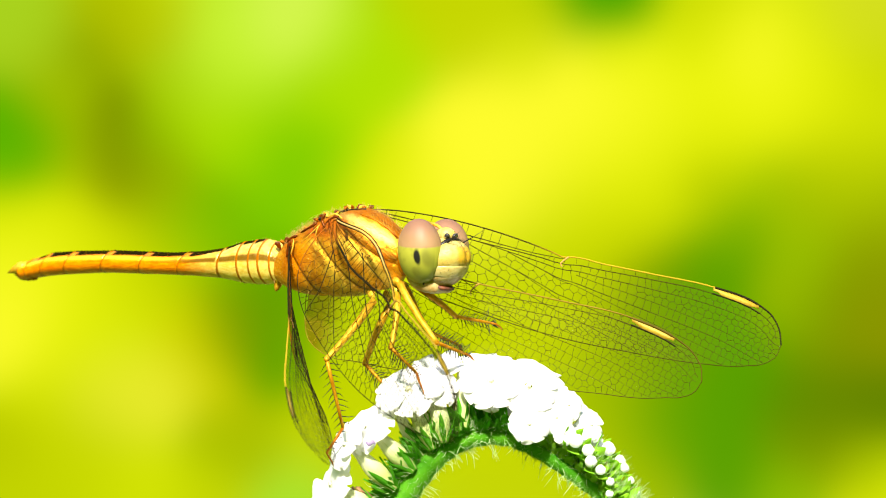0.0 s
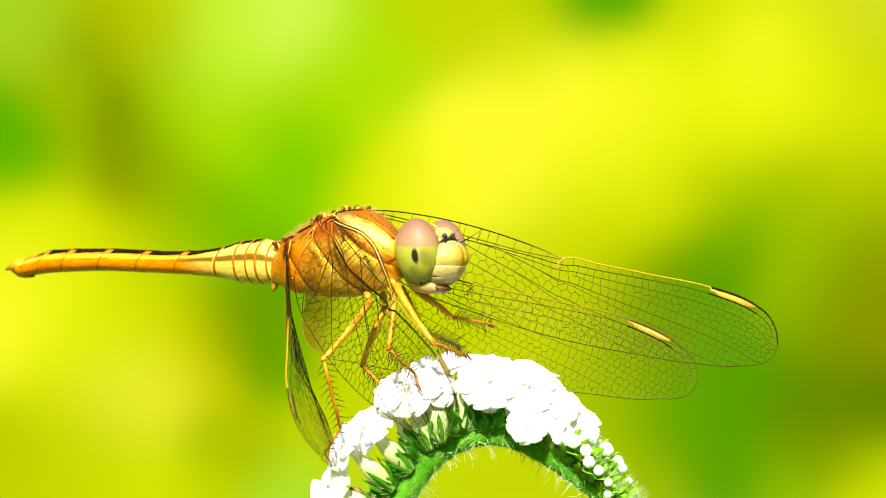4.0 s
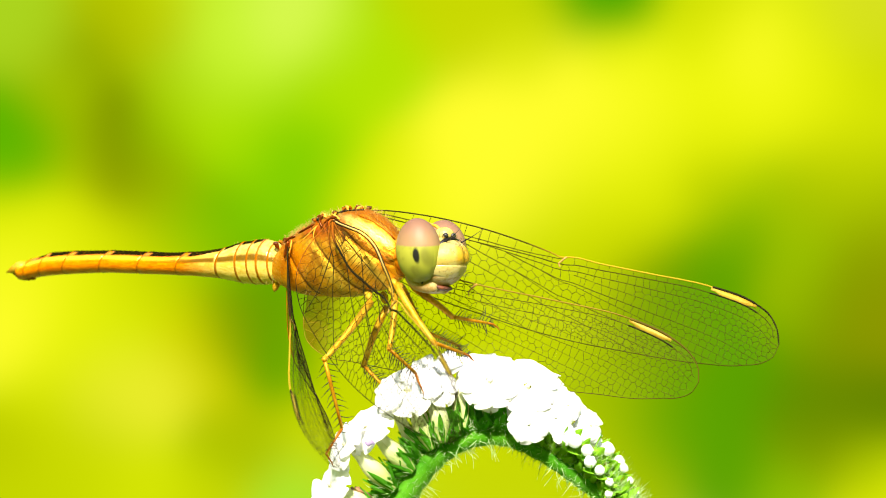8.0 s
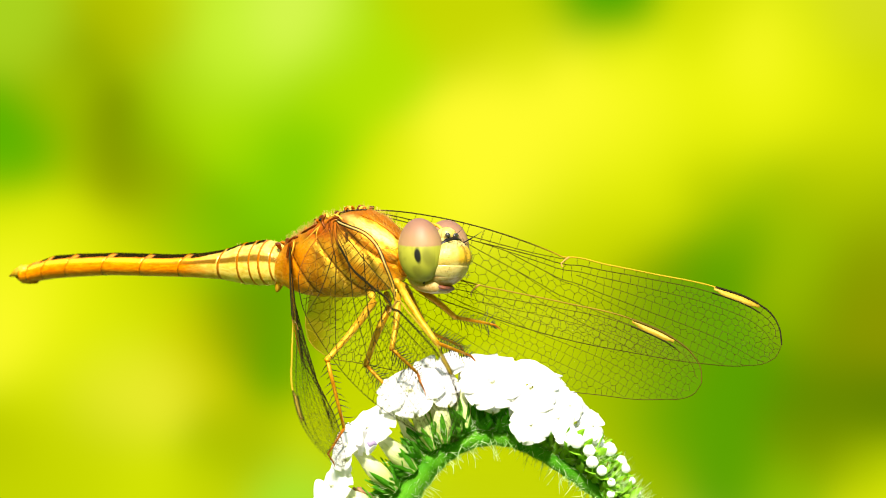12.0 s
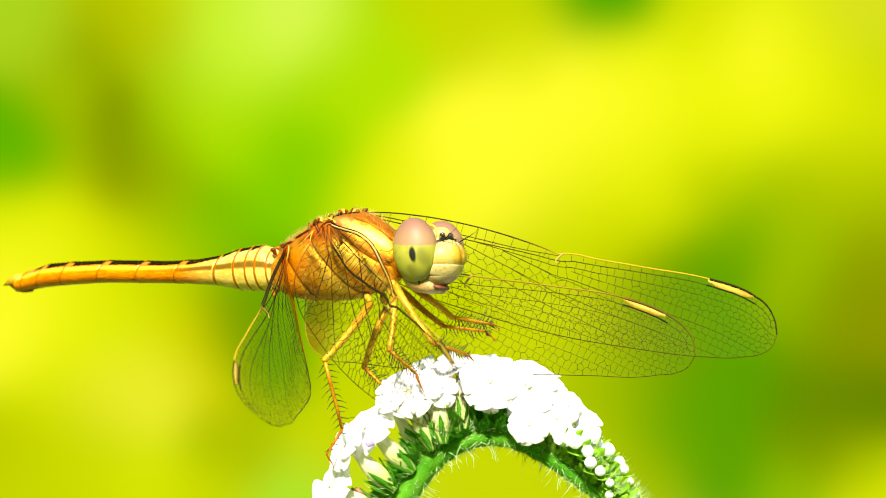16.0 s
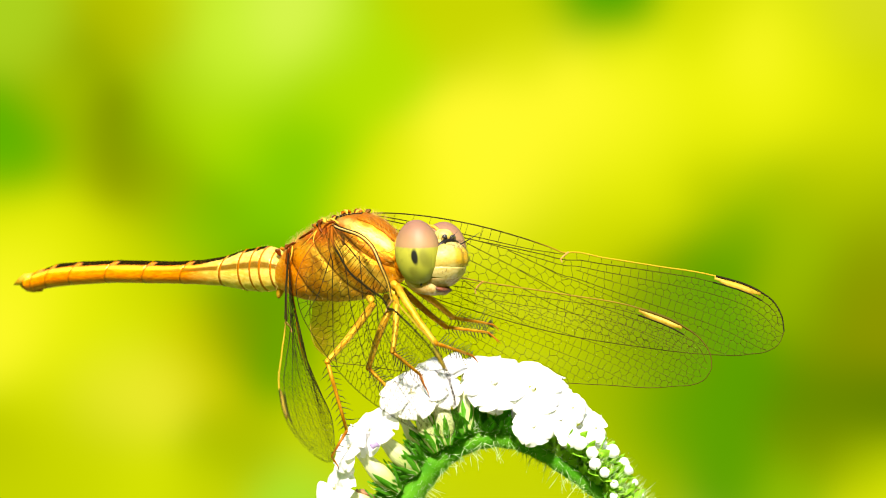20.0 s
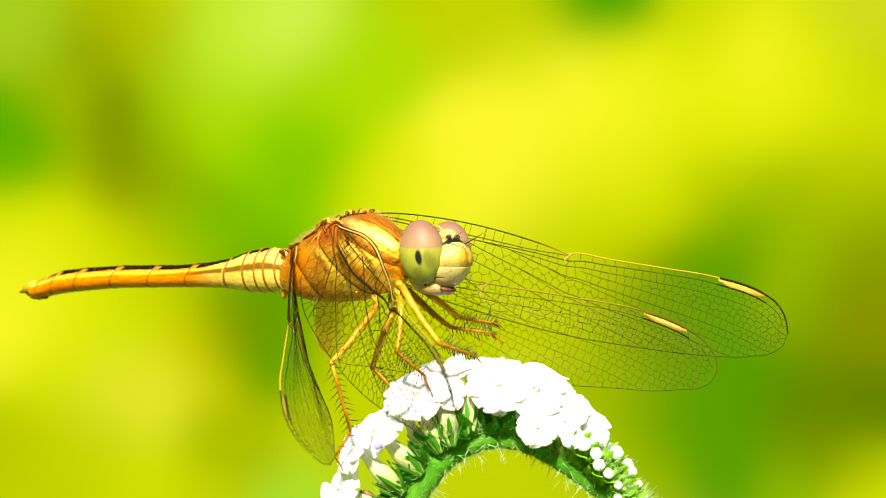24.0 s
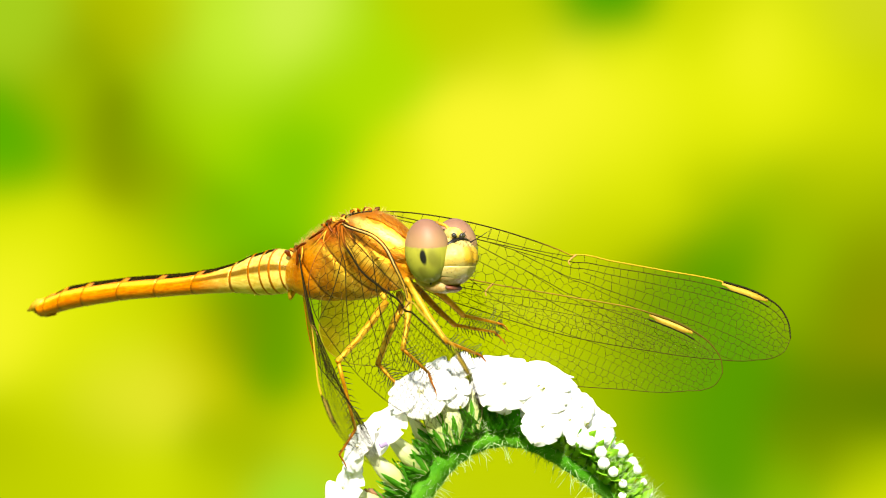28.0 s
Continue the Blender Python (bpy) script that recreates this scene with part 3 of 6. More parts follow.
def build_flower():
    rnd = random.Random(5)
    plant = tagged(new("heliotrope"), "curled hairy green heliotrope spike with white florets and buds", "flower")
    plant.location = FLOWER_BASE
    ORIGIN[plant] = FLOWER_BASE
    # stalk: the curl, and the stem down to the ground
    line = smooth_line(STALK, 64)
    g = Geo()
    pts = [spot(u, v, -60) for u, v, r in line]
    rad = [r * U * (1 + 0.06 * math.sin(i * 2.1)) for i, (u, v, r) in enumerate(line)]
    down = [spot(705 - 25 * q - 60 * q * q, 905 + 12780 * q ** 1.5, -60 + 40 * q) for q in np.linspace(1, 0.01, 30)]
    g.tube([*down, *pts], [*[U * (22 + 26 * q) for q in np.linspace(1, 0.01, 30)], *rad], 14)
    part("stalk", g, STEM, plant, "curved hairy green stalk")
    # hairs on the stalk
    g, down_fuzz = Geo(), Geo()
    for i in range(len(line) - 6):
        way = (pts[min(i + 1, len(pts) - 1)] - pts[max(0, i - 1)]).normalized()
        side = way.cross(Vector((0, 1, 0))).normalized()
        for k in range(9):
            a = rnd.uniform(0, 2 * math.pi)
            w = side * math.cos(a) + Vector((0, 1, 0)) * math.sin(a)
            inner = w.dot(side) < -0.2
            tuft_hairs(g, [pts[i].lerp(pts[i + 1], rnd.random()) + w * rad[i] * 0.95], [w + way * rnd.gauss(0, 0.35)], (30 if inner else 15) * U, 0.5 * U, rnd)
        for k in range(46):
            a = rnd.uniform(0, 2 * math.pi)
            w = side * math.cos(a) + Vector((0, -1, 0)) * abs(math.sin(a))
            tuft_hairs(down_fuzz, [pts[i].lerp(pts[i + 1], rnd.random()) + w * rad[i] * 0.97], [w + way * rnd.gauss(0, 0.5)], 7 * U, 0.36 * U, rnd)
    tagged(part("stalk_fuzz", down_fuzz, FUZZ_GREEN, plant, "short pale green stalk fuzz"), kind="stuff")
    tagged(part("stalk_hairs", g, HAIR, plant, "long white stalk hairs"), kind="stuff")
    petal = petal_geo().mesh("petal", PETAL)
    sepal = sepal_geo().mesh("sepal", SEPAL)
    young = sepal_geo().mesh("sepal", SEPAL_YOUNG)
    throat = Geo()
    throat.tube([(0, 0, z) for z in (0.0, 0.08, 0.12)], [0.05, 0.07, 0.05], 10)
    throat = throat.mesh("throat", THROAT)
    # face, its direction, size and the place where the tube leaves the stalk (none: the nearest)
    florets = [
        ((586, 858, -75), (-0.75, -0.5, 0.38), 48, (676, 912, -72)), ((612, 787, -95), (-0.82, -0.36, 0.44), 48, (700, 866, -84)),
        ((650, 754, -75), (-0.65, -0.45, 0.60), 56, (733, 834, -86)), ((694, 716, -40), (-0.5, -0.3, 0.8), 34, (752, 816, -72)),
        ((724, 690, -85), (-0.25, -0.5, 0.8), 62, (766, 796, -92)), ((765, 655, -20), (-0.10, -0.25, 0.95), 50, (782, 776, -70)),
        ((770, 684, -90), (0.1, -0.75, 0.62), 42, (786, 784, -98)), ((818, 642, -40), (0.0, -0.25, 0.97), 46, (820, 762, -90)),
        ((862, 644, -10), (0.1, -0.3, 0.95), 52, None), ((868, 674, -105), (0.05, -0.85, 0.50), 54, None),
        ((905, 652, -40), (0.25, -0.35, 0.90), 50, None), ((935, 684, -100), (0.25, -0.80, 0.55), 54, None),
        ((937, 750, -125), (0.15, -0.98, 0.10), 36, None), ((962, 668, -30), (0.40, -0.35, 0.85), 42, None),
        ((985, 705, -75), (0.45, -0.65, 0.60), 42, None), ((985, 738, -105), (0.35, -0.92, 0.15), 32, None)]
    florets += [
        ((1022, 722, -40), (0.60, -0.55, 0.60), 36, None), ((1046, 752, -55), (0.65, -0.65, 0.45), 32, None), ((1006, 716, -85), (0.4, -0.8, 0.4), 30, None), ((1028, 768, -70), (0.5, -0.8, 0.3), 22, None),
        ((1000, 768, -112), (0.3, -0.95, 0.1), 21, None), ((1058, 774, -40), (0.7, -0.5, 0.5), 24, None),
        ((866, 700, -95), (0.1, -0.8, 0.5), 32, None), ((902, 704, -80), (0.2, -0.8, 0.5), 34, None)]
    fuzz = Geo()
    for k, (place, way, size, root) in enumerate(florets):
        face = Vector(way).normalized()
        turn = face.to_track_quat("Z", "Y").to_matrix().to_4x4()
        at = spot(*place)
        if root:
            base = spot(*root)
        else:
            i = min(range(2, 60), key=lambda j: (pts[j] - at).length)
            base = pts[i] + (at - pts[i]).normalized() * rad[i] * 0.7
        m = Matrix.Translation(at - FLOWER_BASE) @ turn @ Matrix.Rotation(k * 1.3, 4, "Z") @ Matrix.Scale(size * U, 4)
        home = m.inverted() @ Matrix.Translation(-FLOWER_BASE)
        w = min(1.0, size / 40)
        line_in = smooth_line([tuple(base), tuple(base.lerp(at, 0.5) - face * 3 * U), tuple(at - face * 14 * U), tuple(at)], 12)
        tube = Geo()
        tube.tube([home @ Vector(p) for p in line_in], [r * w * (1.35 if root else 1.0) / size for r in (5, 7, 9.5, 11.5, 12.5, 12.5, 11.5, 10, 8.5, 7.5, 6.5, 6, 5)], 14)
        ob = local_part("floret", tube, TUBE, plant, "white floret with a greenish tube", m)
        for j in range(5):
            local_part("petal", petal, None, ob, "", Matrix.Rotation(j * 2 * math.pi / 5 + rnd.gauss(0, 0.06), 4, "Z") @ Matrix.Rotation(rnd.gauss(-0.04, 0.12), 4, "Y") @ Matrix.Rotation(rnd.gauss(0, 0.12), 4, "X"))
        local_part("throat", throat, None, ob, "yellow throat")
        stand = Matrix.Translation(base) @ (at - base).to_track_quat("Z", "Y").to_matrix().to_4x4() @ Matrix.Rotation(k * 0.9, 4, "Z") @ Matrix.Scale(42 * U * w * rnd.uniform(0.9, 1.1), 4)
        for j in range(5):
            local_part("sepal", sepal if place[0] < 960 else young, None, ob, "", home @ stand @ Matrix.Rotation(j * 2 * math.pi / 5 + rnd.gauss(0, 0.12), 4, "Z") @ Matrix.Rotation(rnd.gauss(0.10, 0.10), 4, "Y") @ Matrix.Diagonal((1.25, 0.8, rnd.uniform(0.85, 1.25), 1)))
        for j in range(60):
            a = rnd.uniform(0, 6.3)
            p = stand @ Vector((0.3 * math.cos(a), 0.3 * math.sin(a), rnd.uniform(0.0, 1.0)))
            tuft_hairs(fuzz, [p], [p - stand @ Vector((0, 0, -0.1))], 16 * U, 0.5 * U, rnd)
    # green calyces round the stalk's outer side
    for i in range(2, 54):
        for row in ((0, 1) if i < 12 else (-1, 0, 1)):
            u, v, r = line[i]
            way = (pts[i + 1] - pts[i - 1]).normalized()
            out = way.cross(Vector((0, 1, 0))).normalized()
            if i > 36 and (i + row) % 2:
                continue
            w = (out * 1.0 + Vector((0, -1, 0)) * (0.62 * (1 - row) - 0.15) + way * rnd.gauss(0.0, 0.25)).normalized()
            m = Matrix.Translation(pts[i] + w * rad[i] * 0.7 - FLOWER_BASE) @ w.to_track_quat("Z", "Y").to_matrix().to_4x4() @ Matrix.Scale((40 if i < 10 else 50 if i < 26 else 56 - 0.5 * i) * U * (0.74 if row < 0 and i < 36 else 1.0) * rnd.uniform(0.8, 1.15), 4)
            core = calyx_core if i < 27 else young_core
            ob = local_part("calyx", core, None, plant, "hairy green calyx", m)
            for j in range(5):
                local_part("sepal", sepal if i < 27 else young, None, ob, "", Matrix.Rotation(j * 1.257 + rnd.gauss(0, 0.2), 4, "Z") @ Matrix.Rotation(rnd.gauss(0.12, 0.12), 4, "Y"))
            for j in range(20):
                a = rnd.uniform(0, 6.3)
                p = Matrix.Translation(FLOWER_BASE) @ m @ Vector((0.3 * math.cos(a), 0.3 * math.sin(a), rnd.uniform(0.1, 1)))
                tuft_hairs(fuzz, [p], [p - (Matrix.Translation(FLOWER_BASE) @ m @ Vector((0, 0, 0)))], (16 if i < 34 else 33) * U, 0.40 * U, rnd)
    tagged(part("calyx_hairs", fuzz, HAIR, plant, "fine white calyx hairs"), kind="stuff")
    # round white buds towards the tip
    g = Geo()
    g.ball((0, 0, 0), (1, 1, 1.05), None, 14, 9, lambda x, y, z: (x * (1 + 0.26 * math.cos(5 * math.atan2(y, x)) * max(0, z)), y * (1 + 0.26 * math.cos(5 * math.atan2(y, x)) * max(0, z)), z - 0.30 * max(0, z) ** 3))
    bud = g.mesh("bud", PETAL)
    for u, v, d, size in [(1019, 780, -112, 14), (1041, 797, -108, 12), (1046, 817, -110, 12), (1063, 832, -108, 10), (1080, 853, -104, 8.5), (1079, 874, -104, 8),
                          (1078, 794, -60, 14), (1098, 815, -58, 11), (1106, 828, -66, 9), (1117, 850, -66, 7), (1128, 872, -60, 6), (1098, 895, -98, 7), (1110, 920, -95, 6)]:
        w = Vector((0.55, -0.7, 0.35)).normalized() if d < -90 else Vector((0.8, -0.3, 0.5)).normalized()
        m = Matrix.Translation(spot(u, v, d) - FLOWER_BASE) @ w.to_track_quat("Z", "Y").to_matrix().to_4x4() @ Matrix.Rotation(u * 0.7, 4, "Z") @ Matrix.Scale(size * 0.92 * U, 4)
        ob = local_part("bud", bud, None, plant, "closed round white bud", m)
        for j in range(5):
            local_part("sepal", young, None, ob, "", Matrix.Translation((0, 0, -2.3)) @ Matrix.Rotation(j * 1.257, 4, "Z") @ Matrix.Rotation(0.16, 4, "Y") @ Matrix.Diagonal((4.4, 4.4, 2.5, 1)))
    # one withered corolla
    g = Geo()
    for k in range(5):
        a = k * 1.25
        g.tube([spot(628 + 6 * math.cos(a), 862, -70 + 6 * math.sin(a)), spot(640 + 10 * math.cos(a), 874, -70), spot(656 + 4 * math.cos(a), 884 + 3 * math.sin(a), -68)], [2.2 * U, 4 * U, 3 * U], 6)
    part("withered_corolla", g, WITHERED, plant, "shrivelled brown corolla")
    g = Geo()
    g.ball(spot(656, 784, -128), (9 * U, 3 * U, 5 * U), None, 12, 8, lambda x, y, z: (x, y, z + 0.4 * math.sin(x * 4)))
    part("wilted_rim", g, WILTED, plant, "violet wilted petal rim")
    return plant


g = Geo()
g.tube([(0, 0, z) for z in (-0.25, 0.0, 0.3, 0.6, 0.85)], [0.16, 0.22, 0.24, 0.18, 0.05], 8)
calyx_core, young_core = g.mesh("calyx", SEPAL), g.mesh("calyx", SEPAL_YOUNG)
flower = build_flower()

# ---- the dragonfly ----
BODY_BASE = on_axis(680, 520)
insect = tagged(new("dragonfly"), "golden orange dragonfly with clear veined wings perched on white florets", "dragonfly")
insect.location = BODY_BASE
ORIGIN[insect] = BODY_BASE

PROFILE = [  # along, top, bottom, half width
    (498, 446, 500, 26), (520, 420, 512, 40), (545, 405, 520, 50), (575, 386, 524, 57), (602, 376, 525, 60),
    (630, 371, 523, 60), (655, 370, 519, 57), (680, 382, 512, 49), (702, 402, 500, 36), (716, 425, 488, 22)]


def body_ring(p, angle, swell=1.0):
    """A place on the thorax: p from 0 at the rear to 1 in front, angle from the top."""
    x = 498 + 218 * p
    cols = list(zip(*PROFILE))
    top, low, half = (float(np.interp(x, cols[0], cols[i])) for i in (1, 2, 3))
    c, s = math.cos(angle), math.sin(angle)
    wide = half * (1 - 0.30 * max(0, c) ** 2)
    sup = (abs(c) ** 2.4 + abs(s) ** 2.4) ** (-1 / 2.4)
    return on_axis(x, (top + low) / 2) + UP * (c * sup * (low - top) / 2 * swell * U) + LEFT * (s * sup * wide * swell * U)


def build_thorax():
    g = Geo()
    n = 26
    g.grid([[body_ring(i / 20, 2 * math.pi * j / n, 0.95) for j in range(n)] for i in range(21)], None, True, True)
    core = part("thorax", g, AMBER, insect, "golden hairy thorax")
    seams = [(-0.01, -0.01), (0.10, 0.40), (0.29, 0.76), (0.47, 1.25), (1.01, 1.3)]
    for k in range(4):
        (a0, a1), (b0, b1) = seams[k], seams[k + 1]
        g = Geo()
        rows, coords = [], []
        for i in range(21):
            q = i / 20
            row, cs = [], []
            for j in range(65):
                ang = 2 * math.pi * j / 64
                low = (1 - math.cos(ang)) / 2
                p = min(1.0, max(0.0, (a0 + (a1 - a0) * low) * (1 - q) + (b0 + (b1 - b0) * low) * q))
                edge = 1 - 0.055 * math.exp(-((q - 0.0) / 0.10) ** 2) - 0.055 * math.exp(-((1 - q) / 0.10) ** 2)
                ripple = 1 + 0.008 * noise.noise((p * 9, ang * 2.5, k))
                row.append(body_ring(p, ang, edge * ripple * 1.012))
                side = body_ring(p, -min(ang, 2 * math.pi - ang))
                near = U * (1 + side.y / D)
                cs.append((784 + side.x / near, 441 - (side.z - 0.60) / near, k + q))
            rows.append(row)
            coords.append(cs)
        g.grid(rows, coords, False)
        part("thoracic_plate", g, THORAX, core)
    # neck, wing joints, hair
    g = Geo()
    g.tube([on_axis(704, 455), on_axis(716, 455), on_axis(738, 456)], [27 * U, 23 * U, 18 * U], 14)
    part("neck", g, AMBER, core, "amber neck")
    rnd = random.Random(21)
    for u, v, s, size, mat in ((582, 384, -0.7, 9, ROOT), (594, 380, -0.9, 7, CREAM), (603, 376, -0.4, 8, ROOT), (613, 370, 0, 9, ROOT), (624, 368, -0.2, 8, CREAM),
                               (634, 366, 0.1, 7, ROOT), (644, 367, -0.1, 8, CREAM), (654, 369, 0.1, 8, ROOT), (571, 391, -0.5, 8, ROOT), (560, 397, 0, 8, ROOT),
                               (546, 405, -0.3, 8, CREAM), (522, 425, -0.8, 8, ROOT), (509, 434, -0.9, 8, ROOT), (515, 430, -0.7, 6, CREAM), (532, 415, -0.2, 8, ROOT),
                               (588, 388, -1.1, 6, BLACK), (606, 373, 0.2, 4, BLACK), (640, 365, 0.1, 4, BLACK),
                               (618, 368, -0.4, 5, AMBER), (629, 366, -0.3, 5, AMBER), (650, 368, -0.3, 5, AMBER), (577, 389, -0.9, 6, AMBER), (516, 428, -0.9, 6, AMBER), (539, 410, -0.4, 5, AMBER)):
        g = Geo()
        turn = Euler((rnd.uniform(-0.6, 0.6), rnd.uniform(-0.9, 0.9), rnd.uniform(0, 3))).to_matrix()
        g.ball(on_axis(u, v) + LEFT * s * 30 * U, (size * 1.0 * U, size * 0.55 * U, size * 0.5 * U), turn, 16, 10, lambda x, y, z: (x + 0.2 * math.sin(4 * z), y * (1 + 0.6 * x), z - 0.5 * x * x + 0.22 * math.sin(6 * x)))
        part("wing_joint", g, mat, core)
    # collar behind the head, ridges and wing roots
    g = Geo()
    g.tube([spot(u, v, d) for u, v, d in ((684, 436, -118), (694, 441, -122), (704, 437, -122), (712, 428, -116), (716, 416, -108))], [0.8 * U, 1.7 * U, 1.6 * U, 1.4 * U, 0.8 * U], 8)
    part("collar_rim", g, CREAM, core, "pale collar rim")
    for angle, p0, p1, mat, thick in ((-0.30, 0.48, 0.72, BLACK, 1.3), (-0.62, 0.72, 0.98, AMBER, 1.5)):
        g = Geo()
        g.tube([body_ring(p, angle, 1.015) for p in np.linspace(p0, p1, 14)], [thick * U * (1 + 0.5 * (i % 2)) for i in range(14)], 6)
        part("ridge", g, mat, core, "dark dorsal ridge")
    for ends, thick, mat in (
            ([(600, 383, -66), (588, 386, -62), (578, 394, -58)], 4.0, ROOT), ([(590, 378, -58), (598, 381, -62), (606, 388, -68)], 3.4, CREAM),
            ([(576, 378, -48), (570, 390, -48), (576, 404, -54)], 4.4, ROOT), ([(584, 388, -60), (582, 402, -62), (588, 416, -66)], 3.0, ROOT),
            ([(566, 398, -44), (552, 412, -40), (536, 428, -36)], 1.9, CREAM), ([(564, 400, -46), (559, 414, -48), (562, 430, -52)], 1.8, CREAM),
            ([(560, 396, -38), (546, 404, -30), (532, 412, -22)], 4.0, ROOT), ([(514, 426, -6), (510, 438, -4), (507, 456, -4)], 4.6, ROOT),
            ([(520, 424, -10), (518, 438, -12), (514, 452, -10)], 2.4, CREAM), ([(526, 418, -14), (516, 421, -8), (508, 428, -4)], 4.2, ROOT),
            ([(600, 374, -48), (594, 380, -56), (584, 382, -54)], 3.6, CREAM)):
        g = Geo()
        g.tube([spot(*e) for e in np.array(smooth_line(ends, 8))], [0.58 * thick * U * f for f in (0.5, 0.9, 1.1, 0.95, 0.8, 0.9, 1.0, 0.8, 0.4)], 8)
        part("wing_root", g, mat, core)
    rnd = random.Random(3)
    g = Geo()
    for i in range(1000):
        p = rnd.random() ** 0.8 if i % 2 else rnd.uniform(0.0, 0.4)
        ang = rnd.gauss(0, 0.7) if i % 7 else rnd.uniform(-3.1, 0)
        a, b = body_ring(p, ang), body_ring(p, ang, 1.3)
        tuft_hairs(g, [a], [b - a + FORWARD * U * rnd.gauss(0, 3)], (13 if abs(ang) < 1 else 7) * U, 0.26 * U, rnd)
    tagged(part("thorax_hair", g, FUZZ, core, "fine golden hair"), kind="stuff")
    return core


build_thorax()

ABDOMEN_LINE = [  # along, middle, half height, half width
    (506, 466, 33, 26), (490, 464, 38, 32), (470, 463, 41, 36), (450, 464, 39, 34), (430, 464.5, 36.5, 32), (400, 465, 28, 27), (350, 466.5, 22, 25),
    (300, 466.5, 20, 24), (200, 463, 20.5, 25), (130, 465, 21.5, 25), (90, 468, 22, 25), (60, 476, 20, 23), (42, 480, 15, 18)]
ABDOMEN_JOINT = on_axis(504, 468)


def abdomen_ring(u, n, swell, own):
    cols = list(zip(*reversed(ABDOMEN_LINE)))
    mid, high, wide = (float(np.interp(u, cols[0], cols[i])) for i in (1, 2, 3))
    row, cs = [], []
    for j in range(n):
        a = 2 * math.pi * j / n
        c, s = math.cos(a), math.sin(a)
        w = wide * (1 - 0.22 * max(0, c) ** 3)
        lean = 8.0 * c * float(np.interp(u, (40, 70, 380, 425), (0, 1, 1, 0)))
        row.append(on_axis(u + lean, mid) + UP * (c * high * swell * U) + LEFT * (s * w * swell * U))
        cs.append(((506 - u) / 464, c, own))
    return row, cs


def build_abdomen():
    cuts = [506, 494, 476, 459, 437, 400, 330, 262, 195, 130, 88, 58, 42]
    whole = None
    for k in range(len(cuts) - 1):
        g = Geo()
        rows, coords = [], []
        for i in range(9):
            q = i / 8
            u = cuts[k] + (cuts[k + 1] - cuts[k]) * q - (1.5 if i == 8 else 0)
            swell = 1 - 0.02 * math.exp(-(q / 0.12) ** 2) + 0.025 * math.exp(-((1 - q) / 0.12) ** 2)
            r, c = abdomen_ring(u, 28, swell, q)
            rows.append(r)
            coords.append(c)
        g.grid(rows, coords, True, True)
        if whole is None:
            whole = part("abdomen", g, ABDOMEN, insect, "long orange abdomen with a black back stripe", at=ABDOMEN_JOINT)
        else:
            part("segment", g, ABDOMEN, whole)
    for s in (-1, 1):
        g = Geo()
        g.tube([on_axis(54, 473) + LEFT * s * 8 * U, on_axis(42, 473) + LEFT * s * 9 * U, on_axis(30, 478) + LEFT * s * 7 * U, on_axis(16, 483) + LEFT * s * 3 * U], [11 * U, 10 * U, 7 * U, 1.0 * U], 10)
        part("cercus", g, LEG_PALE, whole, "pointed orange tail appendage")
    g = Geo()
    g.tube([on_axis(62, 487), on_axis(50, 489), on_axis(38, 489), on_axis(26, 484)], [10 * U, 9 * U, 7 * U, 2 * U], 10)
    part("tail_plate", g, LEG, whole, "yellow tail plate")
    g = Geo()
    g.ball(on_axis(493, 500), (8 * U, 10 * U, 17 * U), Matrix.Rotation(0.3, 3, "Y"), 14, 10, lambda x, y, z: (x * (1 + 0.25 * z), y, z))
    part("genital_lobe", g, LEG_PALE, whole, "small hanging lobe")
    rnd = random.Random(8)
    g = Geo()
    for i in range(60):
        u = rnd.uniform(400, 500)
        r, c = abdomen_ring(u, 40, 1.0, 0)
        j = rnd.choice([18, 19, 20, 21, 22, 23, 38, 39, 0, 1, 2])
        tuft_hairs(g, [r[j]], [r[j] - on_axis(u, 465)], 4 * U, 0.25 * U, rnd)
    tagged(part("abdomen_hair", g, FUZZ, whole, "short golden hair"), kind="stuff")
    return whole


abdomen = build_abdomen()

# ---- head: its own space has x forward, y left, z up ----
NECK = on_axis(708, 452)


